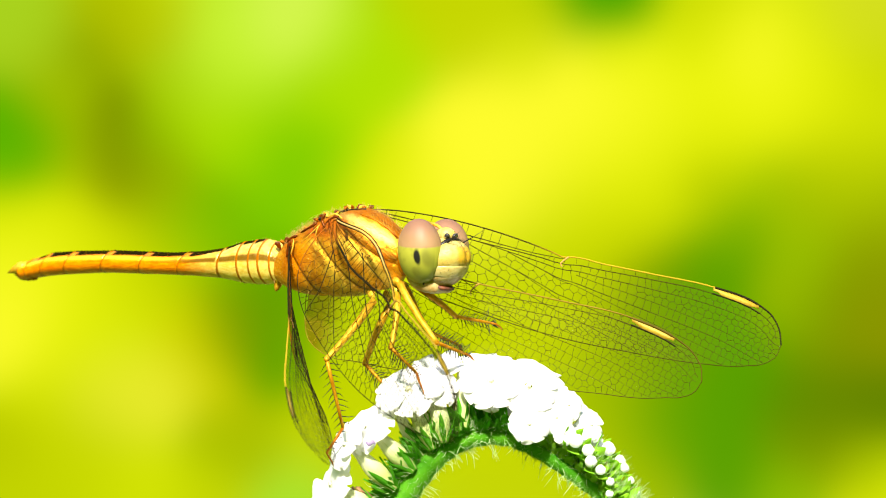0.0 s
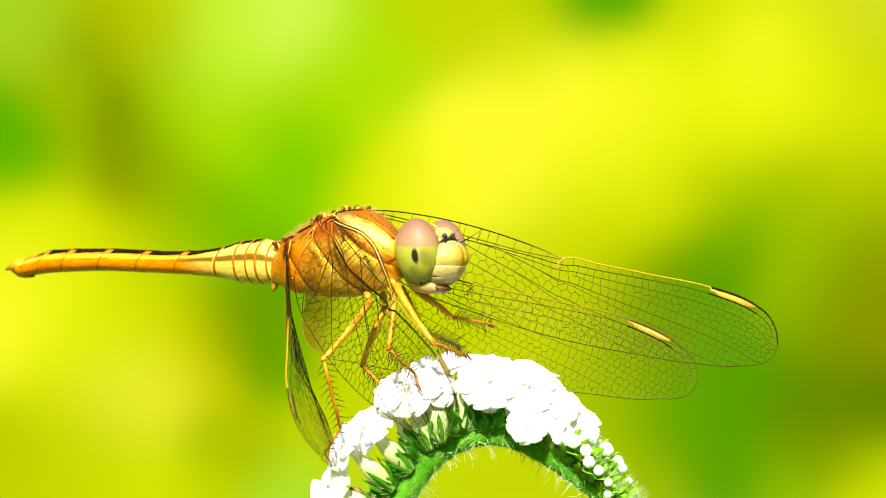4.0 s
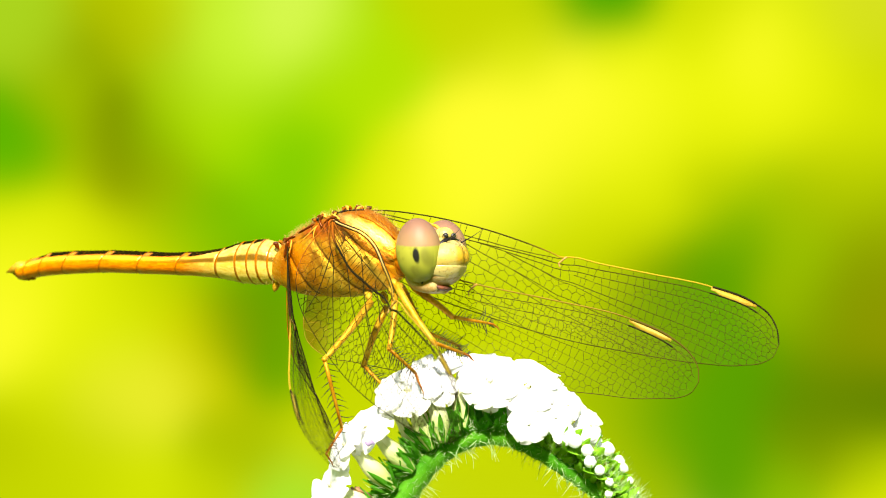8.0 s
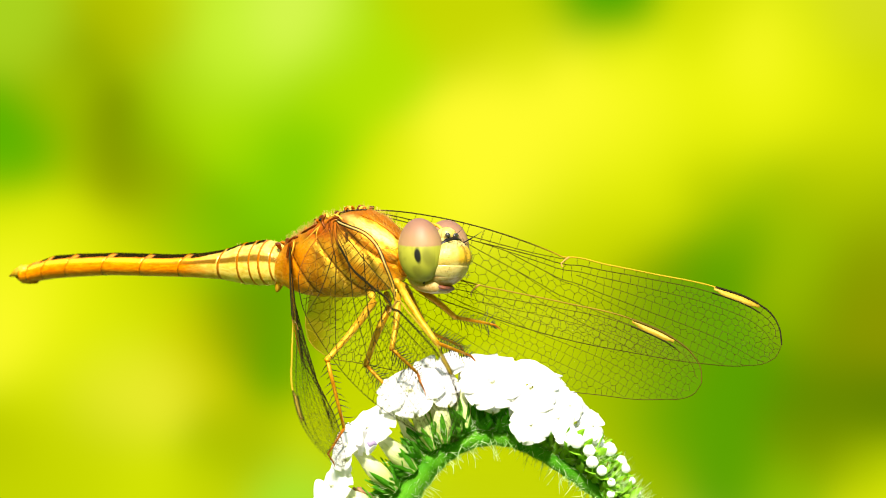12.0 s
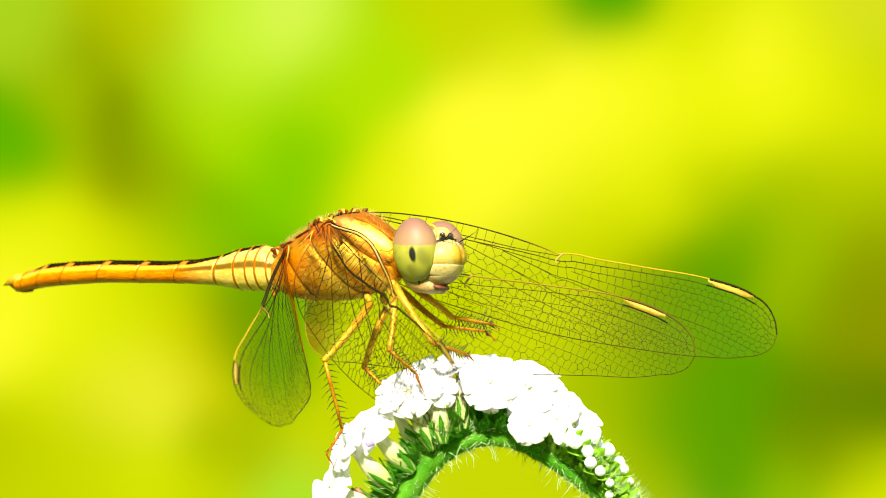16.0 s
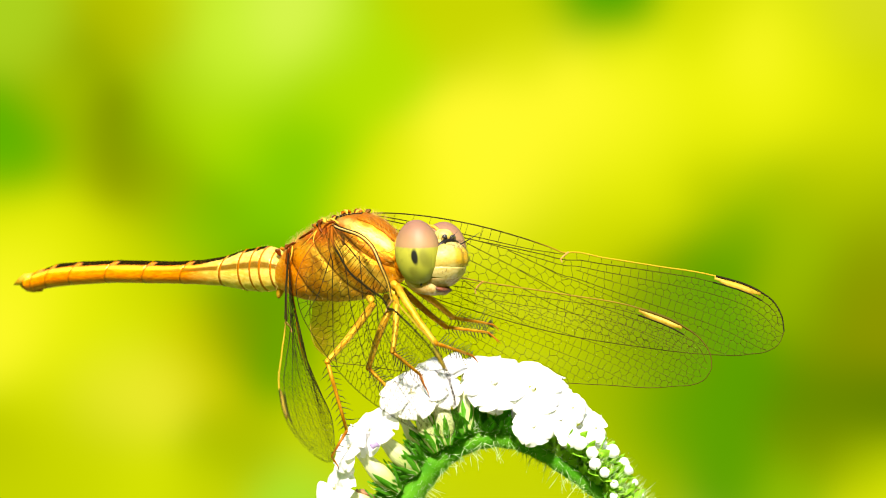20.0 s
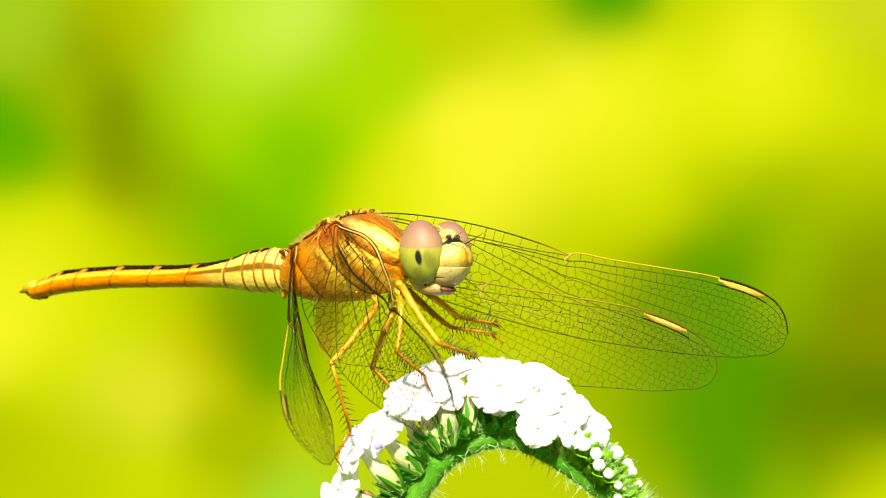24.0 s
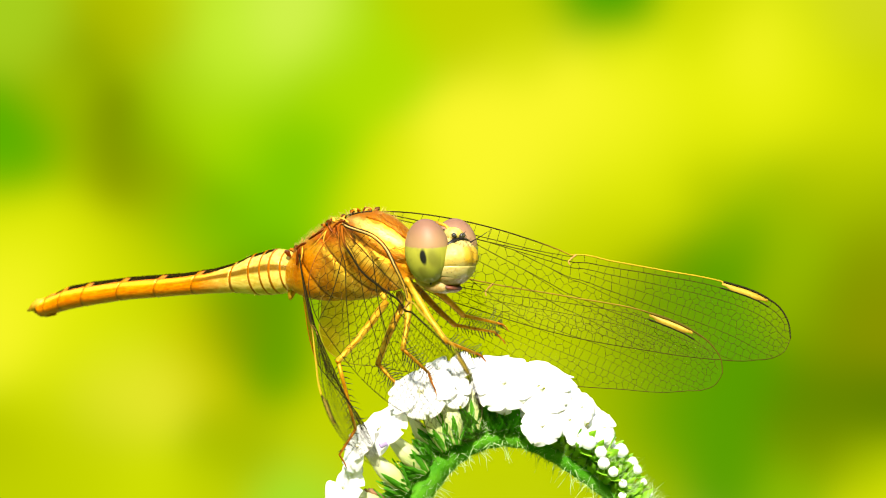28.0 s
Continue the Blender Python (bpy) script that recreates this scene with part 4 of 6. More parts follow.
def build_head():
    k = U
    g = Geo()
    g.ball((62 * k, 0, -2 * k), (30 * k, 50 * k, 46 * k), None, 20, 14)
    head = local_part("head", g, CREAM, insect, "rounded head with large two-toned eyes")
    ORIGIN[head] = NECK
    head.location = NECK - BODY_BASE
    for s, mat in ((-1, EYE_RIGHT), (1, EYE_LEFT)):
        g = Geo()
        lean = Matrix.Rotation(radians(-7 * s), 3, "X") @ Matrix.Rotation(radians(16 * s), 3, "Z")
        g.ball((70 * k, s * 38 * k, 7 * k), (43 * k, 37 * k, 57 * k), lean, 36, 24)
        local_part("compound_eye", g, mat, head, "eye, brownish pink above and yellow-green below with a black spot")

    def face_band(z0, z1, lobes, bulge, droop=0.0):
        """A band of the rounded face between two heights, slightly pinched in at its edges; droop: how far its lower rim hangs in two lobes."""
        g = Geo()
        rows, coords = [], []
        for i in range(17):
            q = i / 16
            row, cs = [], []
            for j in range(49):
                lon = math.pi * 0.68 * (j / 24 - 1)
                z = z0 + (z1 - z0) * q - droop * q * (math.exp(-((abs(lon) - 0.55) / 0.42) ** 2) - 0.5)
                edge = 1 - 0.02 * math.exp(-(q / 0.05) ** 2) - 0.025 * math.exp(-((1 - q) / 0.05) ** 2)
                swell = edge * (1 + bulge * math.sin(math.pi * q)) * (1 - lobes * math.exp(-(lon / 0.12) ** 2) * math.sin(math.pi * q) ** 0.5)
                flat = math.sqrt(max(0.03, 1 - min(1.0, abs(z)) ** 2.6))
                slope = 1 - 0.27 * max(0.0, 0.08 - z)
                row.append(((90 + 53 * swell * slope * flat * math.cos(lon)) * k, 44 * (0.5 + 0.5 * slope) * swell * flat * math.sin(lon) * k, (-12 + 44 * z) * k))
                cs.append((lon, z, 0))
            rows.append(row)
            coords.append(cs)
        g.grid(rows, coords, False)
        return g
    local_part("forehead", face_band(0.98, -0.16, 0.07, 0.03), FACE, head, "cream forehead with a golden field")
    local_part("clypeus", face_band(-0.16, -0.64, 0.03, 0.02, 0.16), SHIELD, head, "pale cream face plate")
    local_part("labrum", face_band(-0.60, -1.02, 0.05, 0.02), JAW, head, "pale upper lip")
    for s in (-1, 1):
        g = Geo()
        g.tube([((72 + 12 * math.cos(a)) * k, s * (37 + 4 * math.cos(a)) * k, (-12 + 44 * math.sin(a)) * k) for a in np.linspace(-1.1, 1.3, 14)], 1.8 * k, 6)
        local_part("face_rim", g, BLACK, head, "thin black rim beside the eye")
    for s in (-1, 1):
        g = Geo()
        g.ball((69 * k, s * 27 * k, -48 * k), (32 * k, 12 * k, 15 * k), Matrix.Rotation(radians(24), 3, "Y") @ Matrix.Rotation(radians(-18 * s), 3, "Z"), 18, 12)
        local_part("mandible", g, JAW, head, "pale mandible")
    g = Geo()
    g.ball((84 * k, 0, -53 * k), (29 * k, 25 * k, 7 * k), Matrix.Rotation(radians(14), 3, "Y"), 18, 10)
    local_part("mouth", g, MOUTH, head, "dark reddish mouth")
    g = Geo()
    g.ball((62 * k, 0, -55 * k), (36 * k, 24 * k, 11 * k), Matrix.Rotation(radians(10), 3, "Y"), 18, 10)
    local_part("labium", g, JAW, head, "pale lower lip")
    g = Geo()
    g.ball((98 * k, 0, 36 * k), (19 * k, 15 * k, 13 * k), None, 16, 10)
    local_part("vertex", g, FACE, head, "golden tubercle between the eyes")
    g = Geo()
    g.tube([(104 * k, -35 * k, 12 * k), (113 * k, -18 * k, 24 * k), (117 * k, 0, 27 * k), (113 * k, 18 * k, 24 * k), (104 * k, 35 * k, 12 * k)], 5.0 * k, 8)
    local_part("brow_band", g, BLACK, head, "black band below the tubercle")
    for x, y, z, r in ((110, -13, 34, 4.6), (110, 13, 34, 4.6), (116, 0, 33, 5)):
        g = Geo()
        g.ball((x * k, y * k, z * k), (r * k, r * k, r * k), None, 14, 10)
        local_part("ocellus", g, GLASSY, head, "glossy black ocellus")
    for s in (-1, 1):
        g = Geo()
        g.tube([(112 * k, s * 19 * k, 19 * k), (120 * k, s * 24 * k, 23 * k), (136 * k, s * 30 * k, 32 * k), (152 * k, s * 33 * k, 42 * k)], [1.9 * k, 1.2 * k, 0.7 * k, 0.3 * k], 6)
        local_part("antenna", g, BLACK, head, "short black antenna")
    g = Geo()
    g.tube([(58 * k, 0, 57 * k), (80 * k, 0, 52 * k), (100 * k, 0, 38 * k)], [3 * k, 3 * k, 3 * k], 8)
    local_part("eye_seam", g, CREAM, head, "pale seam between the eyes")
    rnd = random.Random(4)
    g = Geo()
    for i in range(260):
        a, b = rnd.uniform(-1.1, 1.1), rnd.uniform(-0.5, 1.2)
        c, r = rnd.choice([((92, 0, -2), (50, 42, 36)), ((92, 0, -2), (50, 42, 36)), ((90, 0, -30), (46, 40, 20))])
        q = Vector((math.cos(a) * math.cos(b), math.sin(a) * math.cos(b), math.sin(b)))
        p = Vector((c[0] + r[0] * q.x, c[1] + r[1] * q.y, c[2] + r[2] * q.z)) * k
        tuft_hairs(g, [p], [q + Vector((0.3, 0, 0.4))], 8 * k, 0.30 * k, rnd)
    tagged(local_part("face_bristles", g, BRISTLE, head, "fine dark face bristles"), kind="stuff")
    return head


head = build_head()


# ---- legs ----
def build_leg(joints, thick, knee_bend, label, seed, pale=False):
    """joints: hip, knee, ankle, tarsus middle and claw, as u, v, d."""
    rnd = random.Random(seed)
    hip, knee, ankle, mid, claw = [spot(*j) for j in joints]
    thick *= 0.84
    g = Geo()
    way = (knee - hip).normalized()
    bow = Vector((0, -1, 0)).cross(way) * knee_bend * U
    pts = [hip, hip.lerp(knee, 0.3) + bow * 0.8, hip.lerp(knee, 0.6) + bow, hip.lerp(knee, 0.9) + bow * 0.3, knee]
    g.tube(pts, [thick * f * U for f in (0.95, 0.98, 0.86, 0.74, 0.8)], 10)
    leg = part("leg", g, LEG_PALE if pale else LEG, insect, label, at=hip)
    g = Geo()
    body = on_axis(hip.x / U / (1 + hip.y / D) + 784 - 14, 496)
    lean = (hip - body).normalized().to_track_quat("X", "Z").to_matrix()
    g.ball(hip.lerp(body, 0.34), (thick * 2.0 * U, thick * 1.05 * U, thick * 1.15 * U), lean, 14, 10)
    part("coxa", g, LEG_PALE, leg, "pale swollen leg base")
    g = Geo()
    g.ball(knee, [thick * 0.74 * U] * 3, None, 12, 8)
    part("knee", g, LEG, leg)
    g = Geo()
    t = thick * 0.54
    g.tube([knee, knee.lerp(ankle, 0.3), knee.lerp(ankle, 0.7), ankle], [t * U, t * 0.95 * U, t * 0.8 * U, t * 0.75 * U], 8)
    part("tibia", g, LEG, leg)
    g = Geo()
    g.tube([ankle, ankle.lerp(mid, 0.5), mid, mid.lerp(claw, 0.6), claw], [t * 0.7 * U, t * 0.62 * U, t * 0.55 * U, t * 0.45 * U, 0.5 * U], 8)
    for s in (-1, 1):
        g.tube([claw.lerp(mid, 0.15), claw + Vector((0, s * 3 * U, 0)), claw + (claw - mid).normalized() * 5 * U + Vector((0, s * 5 * U, -4 * U))], [1.5 * U, 1.1 * U, 0.3 * U], 5)
    part("tarsus", g, TARSUS, leg, "reddish brown tarsus with claws")
    g = Geo()
    side = Vector((0, -1, 0)).cross((ankle - knee).normalized())
    for a, b, n, l in ((knee, ankle, 11, 24), (knee, hip, 8, 14), (ankle, mid, 4, 10)):
        w = (b - a).normalized()
        for i in range(n):
            for s in (-1, 1):
                p = a.lerp(b, (i + 0.6) / (n + 0.6))
                sd = side * (1.2 if s > 0 else -0.9) + Vector((0, s * 0.25 - 0.2, 0)) + w * (0.55 if b != hip else -0.3)
                tuft_hairs(g, [p], [sd], l * U, 1.15 * U, rnd)
    tagged(part("spine_fringe", g, BLACK, leg, "stiff black spines"), kind="stuff")
    return leg


legs = {
    "hind_right": build_leg([(662, 532, -75), (578, 636, -135), (607, 757, -115), (578, 802, -118), (588, 818, -118)], 8.2, 3, "hind leg gripping a floret", 1, True),
    "hind_left": build_leg([(690, 540, -20), (646, 644, -10), (688, 690, -30), (700, 704, -50), (708, 712, -52)], 8.0, -3, "hind leg bent under the body", 2, True),
    "middle_right": build_leg([(704, 520, -95), (692, 616, -135), (737, 660, -120), (742, 676, -128), (749, 692, -132)], 7.6, 3, "middle leg gripping a floret", 3, True),
    "front_right": build_leg([(706, 500, -105), (773, 607, -140), (822, 626, -95), (832, 630, -80), (840, 640, -75)], 8.2, -3, "front leg gripping a floret", 4, True),
    "middle_left": build_leg([(722, 515, -70), (757, 586, -25), (812, 611, 20), (816, 618, 24), (822, 628, 26)], 7.2, -2, "slender leg reaching forward", 5),
    "front_left": build_leg([(745, 512, -100), (806, 560, -60), (868, 572, -40), (878, 574, -38), (886, 580, -36)], 7.6, 2, "slender front leg held in the air", 6),
}


# ---- wings: their own space has x along the span, y towards the trailing edge ----
FORE_EDGE = ([(0, 0), (0.05, -0.011), (0.14, -0.020), (0.25, -0.020), (0.36, -0.010), (0.44, 0.002), (0.47, 0.0075), (0.482, 0.004), (0.56, 0.003), (0.68, 0.001), (0.82, 0.0), (0.92, 0.016), (0.96, 0.036), (0.983, 0.068), (0.992, 0.105)],
             [(0, 0.02), (0.02, 0.07), (0.07, 0.135), (0.15, 0.172), (0.3, 0.2), (0.5, 0.217), (0.64, 0.215), (0.82, 0.203), (0.91, 0.186), (0.955, 0.165), (0.982, 0.138), (0.992, 0.105)])
HIND_EDGE = ([(0, 0), (0.2, 0.0), (0.40, 0.006), (0.6, 0.0), (0.79, 0.0), (0.90, 0.022), (0.95, 0.046), (0.980, 0.078), (0.989, 0.108)],
             [(0, 0.06), (0.01, 0.16), (0.04, 0.24), (0.10, 0.277), (0.2, 0.28), (0.4, 0.262), (0.6, 0.235), (0.75, 0.213), (0.88, 0.192), (0.95, 0.164), (0.979, 0.137), (0.989, 0.108)])
NEAR_EDGE = ([(0, 0), (0.02, -0.003), (0.06, -0.013), (0.13, -0.030), (0.22, -0.036), (0.33, -0.024), (0.44, -0.004), *FORE_EDGE[0][6:]], FORE_EDGE[1])
FORE_VEINS = [[(0.0, .06), (.25, .13), (.40, .085), (.47, .015)], [(0, .12), (.25, .17), (.47, .09), (.82, .082), (.93, .12), (.98, .40)],
              [(.26, .168), (.36, .17), (.47, .16), (.7, .19), (.9, .29), (.980, .58)], [(.34, .178), (.42, .25), (.6, .40), (.85, .66), (.955, .96)],
              [(.20, .158), (.27, .26), (.5, .52), (.75, .80), (.86, .985)], [(0, .20), (.08, .25), (.3, .48), (.5, .72), (.66, .985)],
              [(0, .30), (.12, .42), (.26, .70), (.40, .985)], [(.10, .395), (.15, .6), (.20, .985)],
              [(.50, .21), (.7, .36), (.9, .62), (.972, .82)], [(.42, .25), (.62, .50), (.8, .76), (.91, .985)], [(.36, .37), (.55, .65), (.76, .985)]]
NEAR_VEINS = [[(0.0, .06), (.08, .16), (.20, .19), (.35, .11), (.47, .015)], [(0, .12), (.08, .29), (.20, .34), (.33, .24), (.47, .10), (.82, .082), (.93, .12), (.98, .40)],
              [(.26, .29), (.36, .24), (.47, .18), (.7, .19), (.9, .29), (.980, .58)], *FORE_VEINS[3:]]
HIND_VEINS = [[(0, .05), (.2, .08), (.40, .02)], [(0, .09), (.2, .12), (.40, .09), (.79, .085), (.91, .125), (.977, .42)],
              [(.22, .118), (.30, .13), (.40, .16), (.7, .22), (.9, .34), (.976, .60)], [(.28, .127), (.36, .20), (.55, .36), (.8, .64), (.94, .96)],
              [(.16, .113), (.23, .20), (.45, .44), (.7, .76), (.82, .985)], [(0, .12), (.08, .17), (.25, .36), (.45, .64), (.60, .985)],
              [(0, .16), (.12, .28), (.25, .58), (.40, .985)], [(.08, .235), (.15, .5), (.22, .985)], [(.03, .185), (.06, .5), (.09, .97)],
              [(.42, .165), (.65, .34), (.88, .62), (.967, .84)], [(.36, .20), (.58, .46), (.76, .74), (.88, .985)], [(.30, .28), (.5, .56), (.71, .985)], [(.14, .32), (.22, .62), (.31, .985)]]


def wing_plan(edge, veins, nodus, seed, slim=1.0):
    """Long veins and cross veins of one wing, as lines in span and chord, both in parts of the wing's length."""
    from mathutils.geometry import delaunay_2d_cdt
    rnd = random.Random(seed)
    lead, trail = (np.array(smooth_line(e, 90)) for e in edge)
    trail[:, 1] *= np.interp(trail[:, 0], (0, 0.15, 0.92, 0.985), (1, slim, slim, 1))
    ls, lc = np.maximum.accumulate(lead[:, 0]), lead[:, 1]
    ts, tc = np.maximum.accumulate(trail[:, 0]), trail[:, 1]
    end = lead[-1, 0]

    def width(s):
        return np.interp(s, ls, lc), np.interp(s, ts, tc)

    lines = []
    for v in veins:
        p = np.array(smooth_line(v, 40))
        ab = [width(s) for s in p[:, 0]]
        lines.append(np.array([(s, a + f * (b - a)) for (s, f), (a, b) in zip(p, ab)]))
    margin = np.concatenate([lead, trail[::-1]])

    def region(s, c):
        """On which side of each long vein a place lies; 2 where the vein does not reach."""
        return tuple(int(c > np.interp(s, l[:, 0], l[:, 1])) if l[0, 0] <= s <= l[-1, 0] else 2 for l in lines)

    def apart(a, b):
        return any(x + y == 1 for x, y in zip(a, b))
    # rows of cells between the long veins
    seeds = []
    s = 0.012
    while s < end - 0.008:
        cell = float(np.interp(s, [0, 0.2, nodus, 0.7, 1], [0.026, 0.024, 0.0205, 0.0175, 0.0140]))
        a, b = width(s)
        cuts = sorted([a, b] + [float(np.interp(s, l[:, 0], l[:, 1])) for l in lines if l[0, 0] <= s <= l[-1, 0]])
        cuts = [c for c in cuts if a <= c <= b]
        for k, (lo, hi) in enumerate(zip(cuts[:-1], cuts[1:])):
            n = max(1, round((hi - lo) / cell))
            if hi - lo < 0.004 or s < 0.92 and k == 0:
                continue
            for i in range(n):
                shift = 0.5 * cell * (i % 2) if n > 1 else rnd.uniform(-0.2, 0.2) * cell
                p = s + shift + rnd.gauss(0, 0.13) * cell
                c = lo + (hi - lo) * (i + 0.5) / n + rnd.gauss(0, 0.10) * cell
                aa, bb = width(p)
                if aa + 0.003 < c < bb - 0.003 and p < end - 0.004:
                    seeds.append((p, c))
        s += cell

    def row(low, high, s0, s1, gap):
        s = s0
        while s < s1:
            a = width(s)[0] if low is None else np.interp(s, lines[low][:, 0], lines[low][:, 1])
            b = np.interp(s, lines[high][:, 0], lines[high][:, 1])
            seeds.append((s, (a + b) / 2))
            s += gap * rnd.uniform(0.9, 1.1)
    row(None, 1, nodus + 0.015, 0.80, 0.028)
    inside = len(seeds)
    d = np.gradient(margin, axis=0)
    d /= np.linalg.norm(d, axis=1)[:, None] + 1e-12
    mid = np.array([0.5, 0.1])
    for p, w in zip(margin, d):
        q = np.array([w[1], -w[0]])
        if q @ (p - mid) < 0:
            q = -q
        seeds.append(tuple(p + q * 0.010))
    pts, _, tris, *_ = delaunay_2d_cdt([Vector(p) for p in seeds], [], [], 0, 1e-9)
    within = set((round(s, 5), round(c, 5)) for s, c in seeds[:inside])
    kinds = [region(*p) if (round(p[0], 5), round(p[1], 5)) in within else None for p in pts]
    dense = []
    for l in [margin] + lines:
        f = np.linspace(0, len(l) - 1, len(l) * 8)
        dense.append(np.column_stack([np.interp(f, np.arange(len(l)), l[:, 0]), np.interp(f, np.arange(len(l)), l[:, 1])]))
    dense = np.concatenate(dense)
    centre, sides = [], {}
    for k, t in enumerate(tris):
        t = list(t)
        xy = [pts[i] for i in t]
        (ax, ay), (bx, by), (cx, cy) = xy
        det = 2 * (ax * (by - cy) + bx * (cy - ay) + cx * (ay - by))
        p = np.mean([tuple(q) for q in xy], axis=0)
        if abs(det) > 1e-9:
            a2, b2, c2 = ax * ax + ay * ay, bx * bx + by * by, cx * cx + cy * cy
            o = np.array([(a2 * (by - cy) + b2 * (cy - ay) + c2 * (ay - by)) / det, (a2 * (cx - bx) + b2 * (ax - cx) + c2 * (bx - ax)) / det])
            if np.linalg.norm(o - p) < 0.012:
                p = 0.6 * o + 0.4 * p
        known = [kinds[i] for i in t if kinds[i] is not None]
        if len(known) < 3 or apart(known[0], known[1]) or apart(known[1], known[2]) or apart(known[0], known[2]):
            p = dense[((dense - p) ** 2).sum(1).argmin()]
        centre.append(p)
        for a, b in ((t[0], t[1]), (t[1], t[2]), (t[2], t[0])):
            sides.setdefault((min(a, b), max(a, b)), []).append(k)
    cross = [(centre[k[0]], centre[k[1]]) for (a, b), k in sides.items()
             if len(k) == 2 and kinds[a] is not None and kinds[b] is not None and not apart(kinds[a], kinds[b])]
    cross = [(p, q) for p, q in cross if 1e-4 < np.linalg.norm(p - q) < 0.06]
    # cross veins behind the leading edge, up to the notch
    s = 0.035
    while s < nodus - 0.012:
        a, b, c = width(s)[0], *(float(np.interp(s, l[:, 0], l[:, 1])) for l in lines[:2])
        cross += [(np.array((s, a)), np.array((s - 0.004, b))), (np.array((s - 0.004, b)), np.array((s - 0.007, c)))]
        s += 0.040 * rnd.uniform(0.85, 1.15)
    return lead, trail, lines, cross


def wing_meshes(plan, length, twist, droop, amber, nodus, stigma, near, thin=1.0):
    """Meshes of one wing: membrane, veins, leading edge, stigma."""
    lead, trail, lines, cross = plan

    def bend(p, lift=0.0):
        s, c = p
        a = twist * max(0, s)
        wave = 0.0035 * math.sin(c * 60) * math.sin(math.pi * min(1, s * 1.1))
        z = droop * s * s + wave + lift
        return Vector((s, c * math.cos(a), c * math.sin(a) + z)) * length * U

    def rod(g, p, q, r, n=4):
        a, b = bend(p), bend(q)
        g.tube([a, b], r * U, n, False)
        for i in range(1, 2 * n + 1):
            g.c[-i] = (p[0] if i > n else q[0], p[1], 0)
    ls, ts = np.maximum.accumulate(lead[:, 0]), np.maximum.accumulate(trail[:, 0])
    g = Geo()
    rows, coords = [], []
    for s in np.concatenate([np.linspace(0.0, 0.9, 46), 0.9 + (lead[-1, 0] - 0.9005) * np.sin(np.linspace(0.1, 1, 16) * math.pi / 2)]):
        a, b = np.interp(s, ls, lead[:, 1]), np.interp(s, ts, trail[:, 1])
        cs = [(s, a + (b - a) * f) for f in np.linspace(0, 1, 15)]
        rows.append([bend(p) for p in cs])
        coords.append([(p[0], p[1], 0) for p in cs])
    g.grid(rows, coords, False)
    membrane = g.mesh("wing", CLEAR_AMBER if amber else CLEAR)
    g = Geo()
    for p, q in cross:
        rod(g, p, q, 0.5 * thin, 3)
    for k, l in enumerate(lines):
        for i in range(len(l) - 1):
            rod(g, l[i], l[i + 1], (1.5 if k < 2 else 1.1 if k < 8 else 0.75) * ((1.5 if k == 1 else 0.75) if near and not amber else 0.9 if near else 0.62) * thin * (1.15 - 0.45 * i / len(l)), 4)
    for i in range(len(trail) - 1):
        rod(g, trail[i], trail[i + 1], 0.85, 4)
    veins = g.mesh("vein_network", VEIN if near else VEIN_HIND if amber else VEIN_FAR)
    g = Geo()
    for p, q in zip(lead[:-1], lead[1:]):
        if q[0] <= stigma[0] + 0.01:
            rod(g, p, q, 1.4 if amber != near else 1.25, 6)
    dark = Geo()
    if near:
        for p, q in zip(lead[:-1], lead[1:]):
            if q[0] <= nodus:
                for o in (0.0036, -0.0036):
                    rod(dark, (p[0], p[1] + o), (q[0], q[1] + o), 1.0, 5)
    edging = dark.mesh("edge_lining", COSTA_DARK) if near else None
    costa = g.mesh("leading_edge", COSTA_CREAM if near and not amber else COSTA_HIND if amber and not near else COSTA)
    g = Geo()
    for p, q in zip(lead[:-1], lead[1:]):
        if q[0] > stigma[0] + 0.005:
            rod(g, p, q, (1.3 if near else 2.5 if q[0] < stigma[1] else 1.9) - 0.9 * max(0, (q[0] - stigma[1]) * 12), 6)
    tip = g.mesh("wing_tip_edge", COSTA_HIND if amber and not near else COSTA_DARK)
    g = Geo()
    rows = []
    l1 = lines[1]
    for lift in (0.0009, -0.0009):
        for e in (0, 1):
            row = []
            for s in np.linspace(stigma[0], stigma[1], 12):
                a = np.interp(s, ls, lead[:, 1])
                b = np.interp(s, l1[:, 0], l1[:, 1])
                k = 0.5 - 0.5 * math.cos(2 * math.pi * min(max((s - stigma[0]) / (stigma[1] - stigma[0]), 0.06), 0.94))
                h = (b - a) * 0.86 * min(1.0, 0.45 + 1.6 * k)
                row.append(bend((s, a + (b - a) * 0.07 + h * (e if lift > 0 else 1 - e)), lift))
            rows.append(row)
    g.grid([list(r) for r in zip(*rows)], None, True, True)
    mark = g.mesh("stigma", STIGMA)
    g = Geo()
    for p, q in zip(l1[:-1], l1[1:]):
        if stigma[0] - 0.01 < p[0] < stigma[1] - 0.008:
            rod(g, p, q, 1.5, 5)
    rim = g.mesh("stigma_rim", COSTA_DARK)
    g = Geo()
    at = [(nodus + a, float(np.interp(nodus + a, ls, lead[:, 1]) * (1 - f) + np.interp(nodus + a, l1[:, 0], l1[:, 1]) * f)) for a, f in ((0.008, -0.05), (0.002, 0.25), (-0.003, 0.6), (-0.008, 1.0), (-0.004, 1.5))]
    for p, q, r in zip(at[:-1], at[1:], (2.0, 1.8, 1.5, 1.2)):
        rod(g, p, q, r, 6)
    return membrane, veins, costa, tip, mark, g.mesh("nodus", NODUS), rim, edging


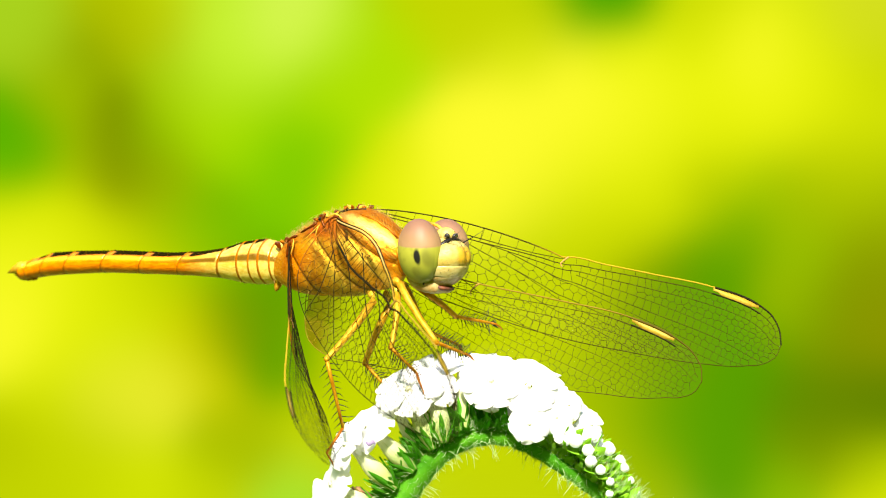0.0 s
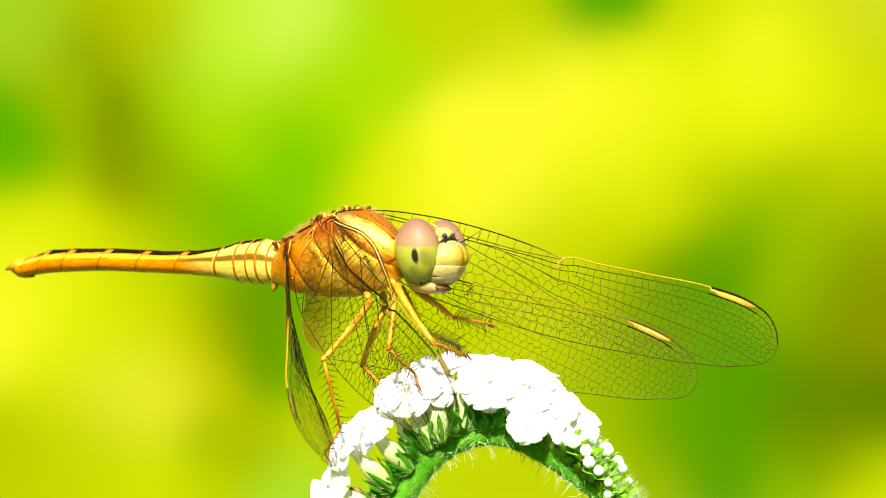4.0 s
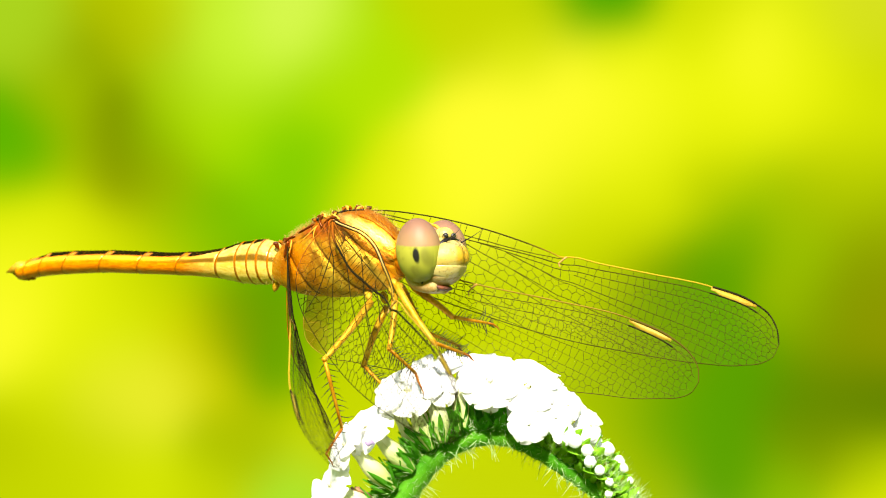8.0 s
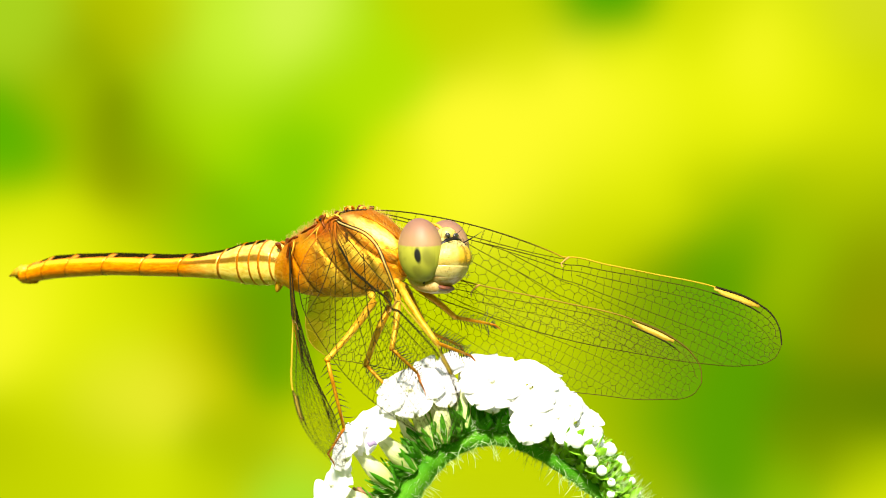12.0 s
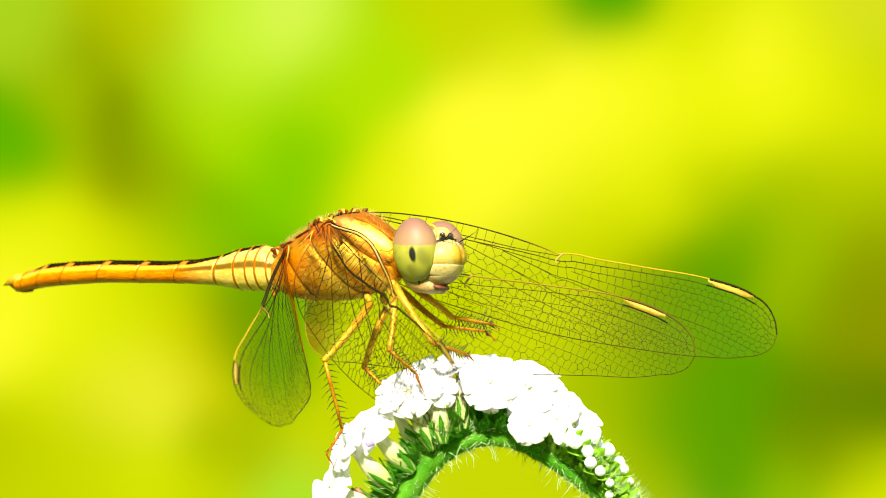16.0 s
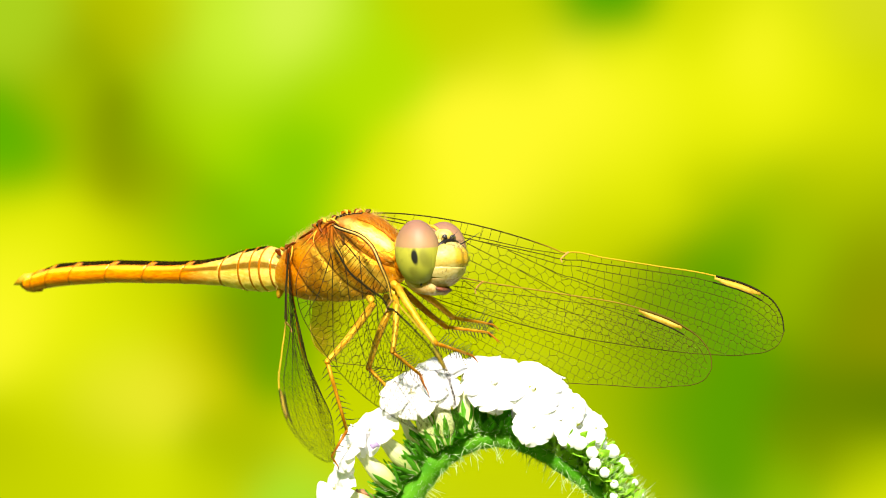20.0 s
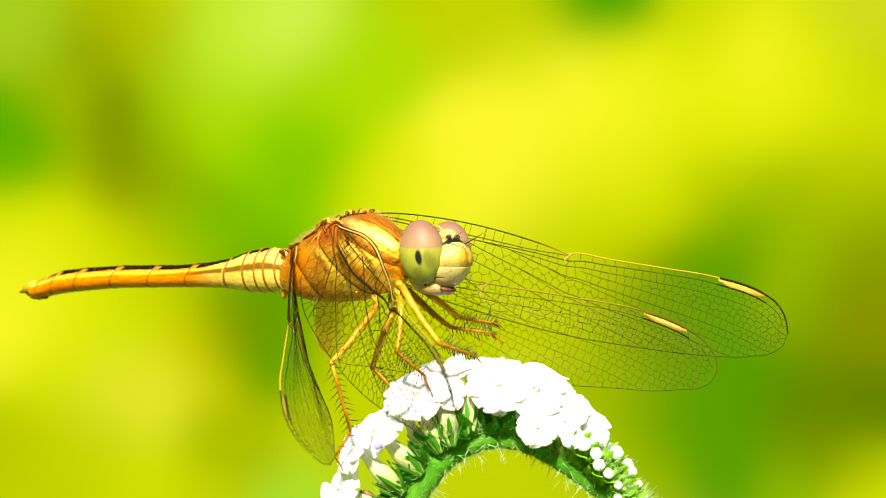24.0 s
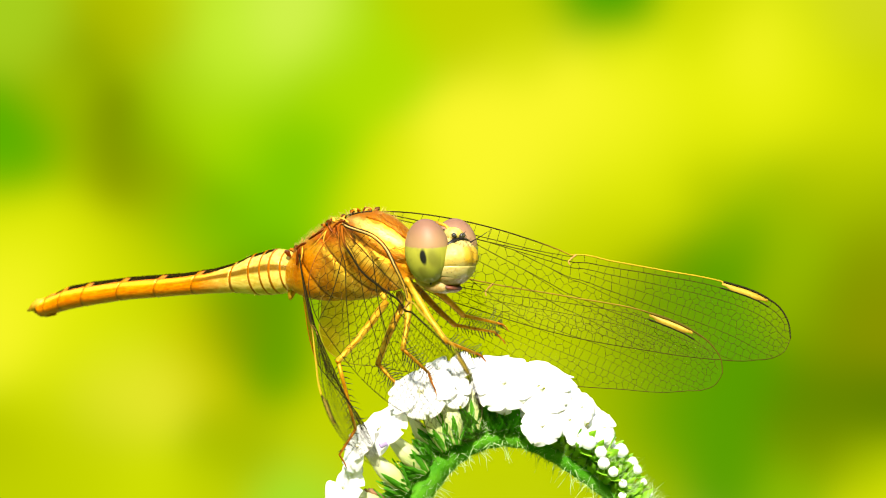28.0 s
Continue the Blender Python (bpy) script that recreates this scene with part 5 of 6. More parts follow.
def build_wing(meshes, joint, label):
    membrane, veins, costa, tip, stigma, nodus, rim, edging = meshes
    wing = local_part("wing", membrane, None, insect, label)
    local_part("vein_network", veins, None, wing, "fine dark vein network")
    edge = local_part("leading_edge", costa, None, wing, "yellow leading edge")
    if edging:
        local_part("edge_lining", edging, None, edge, "thin black lining of the leading edge")
    local_part("tip_edge", tip, None, wing, "black outer edge")
    mark = local_part("stigma", stigma, None, wing, "yellow wing mark")
    local_part("rim", rim, None, mark, "black lower rim")
    local_part("nodus", nodus, None, wing, "tan notch in the leading edge")
    wing.location = joint - BODY_BASE
    return wing


FORE_LONG, HIND_LONG = 788, 742
fore_plan = wing_plan(FORE_EDGE, FORE_VEINS, 0.47, 11, 0.95)
near_plan = wing_plan(NEAR_EDGE, NEAR_VEINS, 0.47, 13)
hind_plan = wing_plan(HIND_EDGE, HIND_VEINS, 0.40, 12, 0.915)
WING_JOINT = {"far_fore": spot(645, 371, 22), "near_fore": spot(594, 388, -52), "far_hind": spot(564, 430, 80), "near_hind": spot(512, 434, 6)}
wings = {
    "far_fore": build_wing(wing_meshes(fore_plan, FORE_LONG, 0.0, 0.0, False, 0.47, (0.82, 0.93), False), WING_JOINT["far_fore"], "clear fore wing with dark veins and a yellow mark"),
    "far_hind": build_wing(wing_meshes(hind_plan, HIND_LONG, 0.0, 0.0, True, 0.40, (0.79, 0.90), False, 0.85), WING_JOINT["far_hind"], "clear hind wing with an amber base"),
    "near_fore": build_wing(wing_meshes(near_plan, FORE_LONG, 1.1, -0.1, False, 0.47, (0.82, 0.93), True), WING_JOINT["near_fore"], "clear fore wing drooping towards the florets"),
    "near_hind": build_wing(wing_meshes(hind_plan, HIND_LONG, 0.8, 0.0, True, 0.40, (0.79, 0.90), True, 0.68), WING_JOINT["near_hind"], "clear hind wing hanging beside the body"),
}


# ---- what moves ----
def turned(joint, rx, ry, rz):
    """A pose of a part about its joint on the insect."""
    x, y, z = joint - BODY_BASE
    return pose(x, y, z, rx, ry, rz)


def motions():
    # the spike sways in the breeze: seconds, units to the right, units down
    x, y, z = FLOWER_BASE
    walk(flower, [(t, pose(x + a * U, y, z - b * U)) for t, a, b in (
        (0, 0.0, 0.0), (0.5, 0.2, 0.1), (1, 0.2, 0.1), (1.5, 0.2, 0.3), (2, -0.1, 0.4), (2.5, -0.2, 0.5),
        (3, -0.5, 0.5), (3.5, -3.0, 1.0), (5.5, -3.8, 0.5), (6, -3.6, 0.6), (6.5, -3.2, 0.6), (7, -2.9, 0.6),
        (7.5, -2.4, 0.6), (8, -1.5, 0.4), (8.5, -0.7, 0.3), (9, -0.1, 0.3), (9.5, 0.5, 0.4), (10, 1.1, 0.6),
        (10.5, 1.6, 0.7), (11, 1.9, 0.9), (11.5, 1.9, 1.0), (12, 2.1, 1.0), (12.5, 3.1, 1.8), (14.5, 1.6, 1.4),
        (15, 1.6, 1.4), (15.5, 2.3, 1.0), (16, -0.7, 1.8), (16.5, 1.6, 2.5), (17, 3.1, 3.3), (17.5, 3.1, 2.5),
        (18, 6.2, 2.5), (18.5, 5.4, 3.3), (19, 7.4, 4.1), (19.5, 7.3, 4.3), (20, 7.1, 4.4), (20.5, 7.1, 4.5),
        (21, 6.9, 4.6), (21.5, 6.7, 4.8), (23.5, 12.8, 6.3), (24, 14.0, 6.3), (24.5, 15.6, 6.2), (25, 18.1, 5.9),
        (25.5, 20.4, 5.6), (26, 21.6, 5.3), (26.5, 22.9, 4.7), (27, 23.0, 4.4), (27.5, 23.2, 4.3), (28, 22.3, 3.3))])
    # the insect shifts on its feet: seconds, units to the right, units down, pitch, turn
    x, y, z = BODY_BASE
    walk(insect, [(t, pose(x + a * U, y, z - b * U, 0, p, q)) for t, a, b, p, q in (
        (0, 0.0, 0.0, 0.00, 0.00), (0.5, 0.2, -0.0, 0.00, -0.00), (1, 0.4, -0.0, 0.00, -0.00), (1.5, 0.4, 0.4, 0.10, -0.05), (2, -0.3, 0.7, 0.19, -0.23),
        (2.5, -0.6, 0.9, 0.24, -0.29), (3, -1.1, 1.2, 0.32, -0.38), (3.3, -1.1, 1.2, 0.32, -0.38), (3.5, -4.5, 2.2, 0.97, 0.28), (3.7, -6.7, 1.8, 0.48, -0.64),
        (5.5, -6.7, 1.8, 0.48, -0.64), (6, -6.4, 1.7, 0.36, -0.64), (6.5, -6.2, 1.8, 0.38, -0.69), (7, -6.3, 1.8, 0.38, -0.82), (7.5, -6.0, 1.8, 0.38, -0.83),
        (8, -5.1, 1.8, 0.38, -0.83), (8.5, -4.4, 1.8, 0.48, -0.88), (9, -3.9, 1.8, 0.48, -1.02), (9.5, -2.6, 1.8, 0.38, -0.85), (10, -1.7, 1.7, 0.29, -0.80),
        (10.5, -0.7, 1.6, 0.19, -0.63), (11, -0.1, 1.6, 0.09, -0.59), (11.5, 0.5, 1.5, -0.01, -0.34), (12, 0.3, 1.5, -0.01, -0.45), (12.4, 0.3, 1.5, -0.01, -0.45),
        (12.5, 19.9, 0.3, -6.68, 3.42), (12.7, -1.5, 3.1, -2.02, -0.96), (14.5, -1.5, 3.1, -2.02, -0.96), (15, -1.5, 3.1, -2.02, -0.96), (15.4, -1.5, 3.1, -2.02, -0.96),
        (15.5, 9.6, 1.4, -4.04, 4.46), (15.6, -6.0, 4.6, -2.03, -0.93), (16, -6.0, 4.6, -2.03, -0.93), (16.3, -6.0, 4.6, -2.03, -0.93), (16.4, 1.5, 3.3, -3.55, -0.17),
        (16.5, 1.5, 3.3, -3.55, -0.17), (16.9, 1.5, 3.3, -3.55, -0.17), (17, 1.4, 3.3, -3.56, -3.48), (17.2, -2.1, 3.7, -3.06, -1.76), (17.5, -2.1, 3.7, -3.06, -1.76),
        (18, 0.9, 3.7, -3.06, -1.78), (18.3, 0.9, 3.7, -3.06, -1.78), (18.5, 1.5, 5.4, -4.61, -2.89), (18.6, -0.8, 6.1, -2.04, -2.54), (19, -0.8, 6.1, -2.04, -2.54),
        (19.5, -1.2, 6.1, -2.04, -2.65), (20, -1.4, 6.1, -2.04, -2.58), (20.5, -1.7, 6.1, -2.04, -2.70), (21, -2.0, 6.1, -2.04, -2.80), (21.5, -2.4, 6.1, -2.04, -2.73),
        (23.5, 5.8, 5.7, -2.53, -2.31), (24, 7.2, 5.7, -2.53, -2.28), (24.5, 9.3, 5.3, -2.64, -2.20), (25, 12.1, 4.9, -2.74, -2.16), (25.5, 14.4, 4.6, -2.75, -2.31),
        (26, 16.3, 4.2, -2.85, -2.13), (26.5, 17.9, 3.5, -2.95, -2.09), (27, 17.9, 3.4, -2.93, -2.14), (27.5, 18.0, 3.3, -2.89, -2.22), (27.7, 18.0, 3.3, -2.89, -2.22),
        (27.8, 20.6, 1.3, -4.05, -1.34), (28, 20.6, 1.3, -4.05, -1.34))])
    walk(head, [(t, turned(NECK, a, b, c)) for t, a, b, c in (
        (0, 0.0, -0.0, -35.0), (0.5, 0.0, -0.0, -35.0), (1, 0.0, -0.0, -35.0), (1.5, -0.2, -0.2, -34.8), (2, -0.4, -0.4, -34.4),
        (2.5, -0.5, -0.6, -34.3), (3, -0.7, -0.7, -34.1), (3.3, -0.7, -0.7, -34.1), (3.4, -13.6, -6.7, -28.1), (3.5, -22.4, -13.4, -25.5),
        (3.7, -1.5, -1.5, -32.8), (5.5, -1.5, -1.5, -32.8), (6, -1.6, -1.4, -32.8), (6.5, -1.6, -1.4, -32.7), (7, -1.8, -1.6, -32.3),
        (7.5, -1.8, -1.6, -32.3), (8, -1.8, -1.6, -32.3), (8.5, -1.8, -1.7, -32.3), (9, -1.8, -1.7, -32.1), (9.5, -1.8, -1.5, -32.7),
        (10, -1.8, -1.4, -32.9), (10.5, -1.8, -1.3, -33.4), (11, -1.8, -1.2, -33.6), (11.5, -1.8, -1.0, -34.2), (12, -1.8, -1.0, -34.0),
        (12.4, -1.8, -1.0, -34.0), (12.5, -33.7, -29.0, -34.0), (12.7, -3.5, -0.2, -32.9), (14.5, -3.5, -0.2, -32.9), (15, -3.5, -0.2, -32.9),
        (15.4, -3.5, -0.2, -32.9), (15.5, -50.7, -14.0, -25.7), (15.6, -4.7, -0.8, -33.5), (16, -4.7, -0.8, -33.5), (16.3, -4.7, -0.8, -33.5),
        (16.4, -3.7, 1.6, -37.3), (16.5, -3.7, 1.6, -37.3), (16.9, -3.7, 1.6, -37.3), (17, 27.0, -4.0, -53.5), (17.1, 24.0, -13.8, -54.2),
        (17.2, -3.6, 1.1, -34.3), (17.5, -3.6, 1.1, -34.3), (18, -2.7, 1.6, -34.3), (18.3, -2.7, 1.6, -34.3), (18.4, 1.7, -2.5, -34.0),
        (18.5, 8.4, -27.5, -51.7), (18.6, -3.8, -0.2, -31.4), (19, -3.8, -0.2, -31.4), (19.5, -3.4, 0.0, -31.4), (20, -3.2, 0.2, -32.1),
        (20.5, -3.0, 0.3, -31.9), (21, -2.8, 0.5, -32.0), (21.5, -2.4, 0.7, -32.5), (23.5, -2.8, 0.9, -33.0), (24, -2.8, 0.9, -33.1),
        (24.5, -2.8, 1.1, -33.4), (25, -2.8, 1.2, -33.5), (25.5, -2.8, 1.2, -33.3), (26, -2.8, 1.3, -33.7), (26.5, -2.7, 1.5, -33.9),
        (27, -2.7, 1.4, -33.8), (27.5, -2.7, 1.4, -33.6), (27.7, -2.7, 1.4, -33.6), (27.8, -1.7, 3.3, -36.1), (28, -1.7, 3.3, -36.1))])
    walk(abdomen, [(t, turned(ABDOMEN_JOINT, a, b, c)) for t, a, b, c in (
        (0, 0.0, -0.0, 0.0), (0.5, 0.0, 0.1, 0.0), (1, 0.1, 0.1, 0.0), (1.5, 0.1, 0.1, -0.0), (2, 0.0, 0.1, 0.1),
        (2.5, 0.0, 0.0, 0.2), (3, -0.0, -0.0, 0.2), (3.3, -0.0, -0.0, 0.2), (3.5, 0.0, -0.0, 0.7), (3.7, 0.1, 0.1, 0.6),
        (5.5, 0.1, 0.1, 0.6), (6, 0.1, 0.1, 0.6), (6.5, 0.1, 0.1, 0.7), (7, 0.0, 0.0, 0.8), (7.5, -0.1, -0.1, 0.8),
        (8, -0.1, -0.2, 0.8), (8.5, -0.2, -0.3, 0.8), (9, -0.2, -0.4, 0.9), (9.5, -0.2, -0.4, 0.8), (10, -0.2, -0.3, 0.7),
        (10.5, -0.2, -0.3, 0.5), (11, -0.2, -0.3, 0.5), (11.5, -0.2, -0.3, 0.2), (12, -0.2, -0.4, 0.3), (12.4, -0.2, -0.4, 0.3),
        (12.5, 1.9, 3.1, -1.9), (12.7, 0.0, -0.0, 1.3), (14.5, 0.0, -0.0, 1.3), (15, 0.0, -0.0, 1.3), (15.4, 0.0, -0.0, 1.3),
        (15.5, 1.1, 1.8, -1.5), (15.6, 0.4, 0.5, 1.3), (16, 0.4, 0.5, 1.3), (16.3, 0.4, 0.5, 1.3), (16.4, -0.8, -1.2, -1.1),
        (16.5, -0.8, -1.2, -1.1), (16.9, -0.8, -1.2, -1.1), (17, -0.1, -0.1, 0.6), (17.2, 0.5, 0.6, 1.2), (17.5, 0.5, 0.6, 1.2),
        (18, 0.4, 0.5, 0.9), (18.3, 0.4, 0.5, 0.9), (18.5, 1.1, 1.5, 1.6), (18.6, 0.5, 0.7, 1.5), (19, 0.5, 0.7, 1.5),
        (19.5, 0.5, 0.7, 1.6), (20, 0.5, 0.7, 1.5), (20.5, 0.5, 0.6, 1.6), (21, 0.5, 0.6, 1.8), (21.5, 0.5, 0.7, 1.7),
        (23.5, 0.1, 0.1, 1.0), (24, 0.0, -0.0, 0.9), (24.5, 0.0, -0.0, 0.8), (25, -0.1, -0.1, 0.6), (25.5, -0.2, -0.3, 0.7),
        (26, -0.2, -0.4, 0.5), (26.5, -0.3, -0.5, 0.3), (27, -0.4, -0.6, 0.4), (27.5, -0.4, -0.7, 0.4), (27.7, -0.4, -0.7, 0.4),
        (27.8, -1.0, -1.6, -0.2), (28, -1.0, -1.6, -0.2))])
    walk(wings["far_fore"], [(t, turned(WING_JOINT["far_fore"], a, b, c)) for t, a, b, c in (
        (0, -113.3, 12.4, 8.2), (0.5, -113.3, 12.3, 8.4), (1, -113.3, 12.3, 8.4), (1.5, -113.3, 12.2, 8.7), (2, -113.2, 12.0, 8.9),
        (2.5, -113.1, 12.0, 9.0), (3, -113.0, 11.9, 9.1), (3.3, -113.0, 11.9, 9.1), (3.5, -113.7, 12.5, 9.3), (3.7, -113.0, 11.8, 9.6),
        (5.5, -113.0, 11.8, 9.6), (6, -113.0, 11.9, 9.7), (6.5, -113.0, 11.8, 9.8), (7, -113.0, 11.8, 9.8), (7.5, -113.0, 11.8, 9.7),
        (8, -113.0, 11.8, 9.8), (8.5, -113.0, 11.7, 9.7), (9, -113.0, 11.7, 9.8), (9.5, -112.9, 11.8, 9.5), (10, -112.8, 11.9, 9.5),
        (10.5, -112.8, 12.0, 9.1), (11, -112.8, 12.1, 9.0), (11.5, -112.8, 12.2, 8.7), (12, -112.8, 12.2, 8.9), (12.4, -112.8, 12.2, 8.9),
        (12.5, -106.5, 16.4, 10.8), (12.7, -111.1, 12.9, 10.1), (14.5, -111.1, 12.9, 10.1), (15, -111.1, 12.9, 10.1), (15.4, -111.1, 12.9, 10.1),
        (15.5, -119.2, 16.8, 6.5), (15.6, -111.5, 12.5, 11.0), (16, -111.5, 12.5, 11.0), (16.3, -111.5, 12.5, 11.0), (16.4, -111.5, 15.5, 7.7),
        (16.5, -111.5, 15.5, 7.7), (16.9, -111.5, 15.5, 7.7), (17, -110.5, 12.8, 11.1), (17.2, -111.1, 13.1, 9.4), (17.5, -111.1, 13.1, 9.4),
        (18, -111.1, 13.0, 10.1), (18.3, -111.1, 13.0, 10.1), (18.5, -111.5, 12.8, 11.6), (18.6, -111.0, 11.9, 11.1), (19, -111.0, 11.9, 11.1),
        (19.5, -110.9, 11.9, 11.1), (20, -110.9, 11.9, 11.0), (20.5, -110.9, 11.9, 11.1), (21, -110.9, 11.9, 11.2), (21.5, -110.8, 11.9, 11.2),
        (23.5, -111.4, 12.6, 10.6), (24, -111.3, 12.7, 10.5), (24.5, -111.2, 12.8, 10.5), (25, -111.1, 12.9, 10.4), (25.5, -111.0, 12.9, 10.5),
        (26, -111.0, 13.0, 10.3), (26.5, -111.1, 13.2, 10.2), (27, -111.2, 13.1, 10.2), (27.5, -111.2, 13.1, 10.2), (27.7, -111.2, 13.1, 10.2),
        (27.8, -111.5, 15.1, 9.6), (28, -111.5, 15.1, 9.6))])
    walk(wings["far_hind"], [(t, turned(WING_JOINT["far_hind"], a, b, c)) for t, a, b, c in (
        (0, -100.5, 13.1, -13.2), (0.5, -100.5, 13.1, -13.5), (1, -100.5, 13.1, -13.6), (1.5, -100.6, 12.9, -13.7), (2, -100.5, 12.9, -13.5),
        (2.5, -100.5, 12.8, -13.5), (3, -100.5, 12.8, -13.2), (3.3, -100.5, 12.8, -13.2), (3.5, -101.1, 13.9, -15.8), (3.7, -100.5, 12.7, -13.7),
        (5.5, -100.5, 12.7, -13.7), (6, -100.6, 12.8, -13.8), (6.5, -100.5, 12.8, -13.6), (7, -100.5, 12.8, -13.5), (7.5, -100.5, 12.7, -13.5),
        (8, -100.5, 12.7, -13.5), (8.5, -100.5, 12.7, -13.3), (9, -100.5, 12.7, -13.2), (9.5, -100.5, 12.8, -13.3), (10, -100.5, 12.9, -13.2),
        (10.5, -100.4, 13.0, -13.1), (11, -100.5, 13.1, -13.2), (11.5, -100.5, 13.2, -13.3), (12, -100.5, 13.2, -13.3), (12.4, -100.5, 13.2, -13.3),
        (12.5, -103.9, 15.4, -26.2), (12.7, -101.0, 13.0, -15.8), (14.5, -101.0, 13.0, -15.8), (15, -101.0, 13.0, -15.8), (15.4, -101.0, 13.0, -15.8),
        (15.5, -104.8, 17.6, -28.2), (15.6, -101.7, 10.5, -19.2), (16, -101.7, 10.5, -19.2), (16.3, -101.7, 10.5, -19.2), (16.4, -99.8, 14.7, -10.5),
        (16.5, -99.8, 14.7, -10.5), (16.9, -99.8, 14.7, -10.5), (17, -98.1, 12.0, -2.8), (17.2, -99.7, 12.9, -10.0), (17.5, -99.7, 12.9, -10.0),
        (18, -99.4, 13.2, -8.7), (18.3, -99.4, 13.2, -8.7), (18.5, -98.9, 13.7, -6.5), (18.6, -99.4, 12.3, -8.8), (19, -99.4, 12.3, -8.8),
        (19.5, -99.3, 12.4, -8.3), (20, -99.3, 12.4, -8.2), (20.5, -99.1, 12.5, -7.5), (21, -99.1, 12.6, -7.2), (21.5, -99.0, 12.5, -7.0),
        (23.5, -99.0, 13.3, -6.9), (24, -98.8, 13.4, -6.4), (24.5, -98.9, 13.5, -6.7), (25, -98.8, 13.6, -6.4), (25.5, -98.8, 13.7, -6.4),
        (26, -98.8, 13.8, -6.4), (26.5, -98.9, 13.9, -6.7), (27, -98.8, 13.9, -6.4), (27.5, -98.8, 13.9, -6.3), (27.7, -98.8, 13.9, -6.3),
        (27.8, -98.5, 15.3, -5.4), (28, -98.5, 15.3, -5.4))])
    walk(wings["near_fore"], [(t, turned(WING_JOINT["near_fore"], a, b, c)) for t, a, b, c in (
        (0, -140.1, 23.2, -69.8), (3, -139.9, 23.1, -69.2), (3.3, -139.9, 23.1, -69.2), (3.5, -141.0, 22.0, -68.2), (3.7, -139.7, 23.0, -68.4),
        (5.5, -139.7, 23.0, -68.4), (8, -139.2, 23.0, -68.1), (11, -139.3, 22.9, -68.7), (12, -139.4, 23.0, -68.9), (12.4, -139.4, 23.0, -68.9),
        (12.5, -141.6, 22.3, -74.6), (12.7, -140.1, 21.8, -67.8), (14.5, -140.1, 21.8, -67.8), (15, -140.1, 21.8, -67.8), (15.4, -140.1, 21.8, -67.8),
        (15.5, -142.2, 22.0, -74.6), (15.6, -139.9, 21.7, -68.2), (16, -139.9, 21.7, -68.2), (16.3, -139.9, 21.7, -68.2), (16.4, -140.6, 23.3, -69.6),
        (16.5, -140.6, 23.3, -69.6), (16.9, -140.6, 23.3, -69.6), (17, -140.5, 24.4, -68.8), (17.2, -140.6, 22.9, -69.1), (17.5, -140.6, 22.9, -69.1),
        (18, -140.8, 22.7, -69.3), (18.3, -140.8, 22.7, -69.3), (18.5, -140.7, 23.4, -69.2), (18.6, -140.5, 22.3, -68.3), (19, -140.5, 22.3, -68.3),
        (20, -140.4, 22.3, -68.0), (21.5, -140.4, 22.3, -67.9), (23.5, -140.4, 22.7, -69.2), (25, -140.4, 22.4, -69.4), (26, -140.2, 22.6, -69.2),
        (27, -140.0, 22.8, -69.1), (27.5, -139.9, 22.8, -69.0), (27.7, -139.9, 22.8, -69.0), (27.8, -140.0, 23.8, -68.0), (28, -140.0, 23.8, -68.0))])
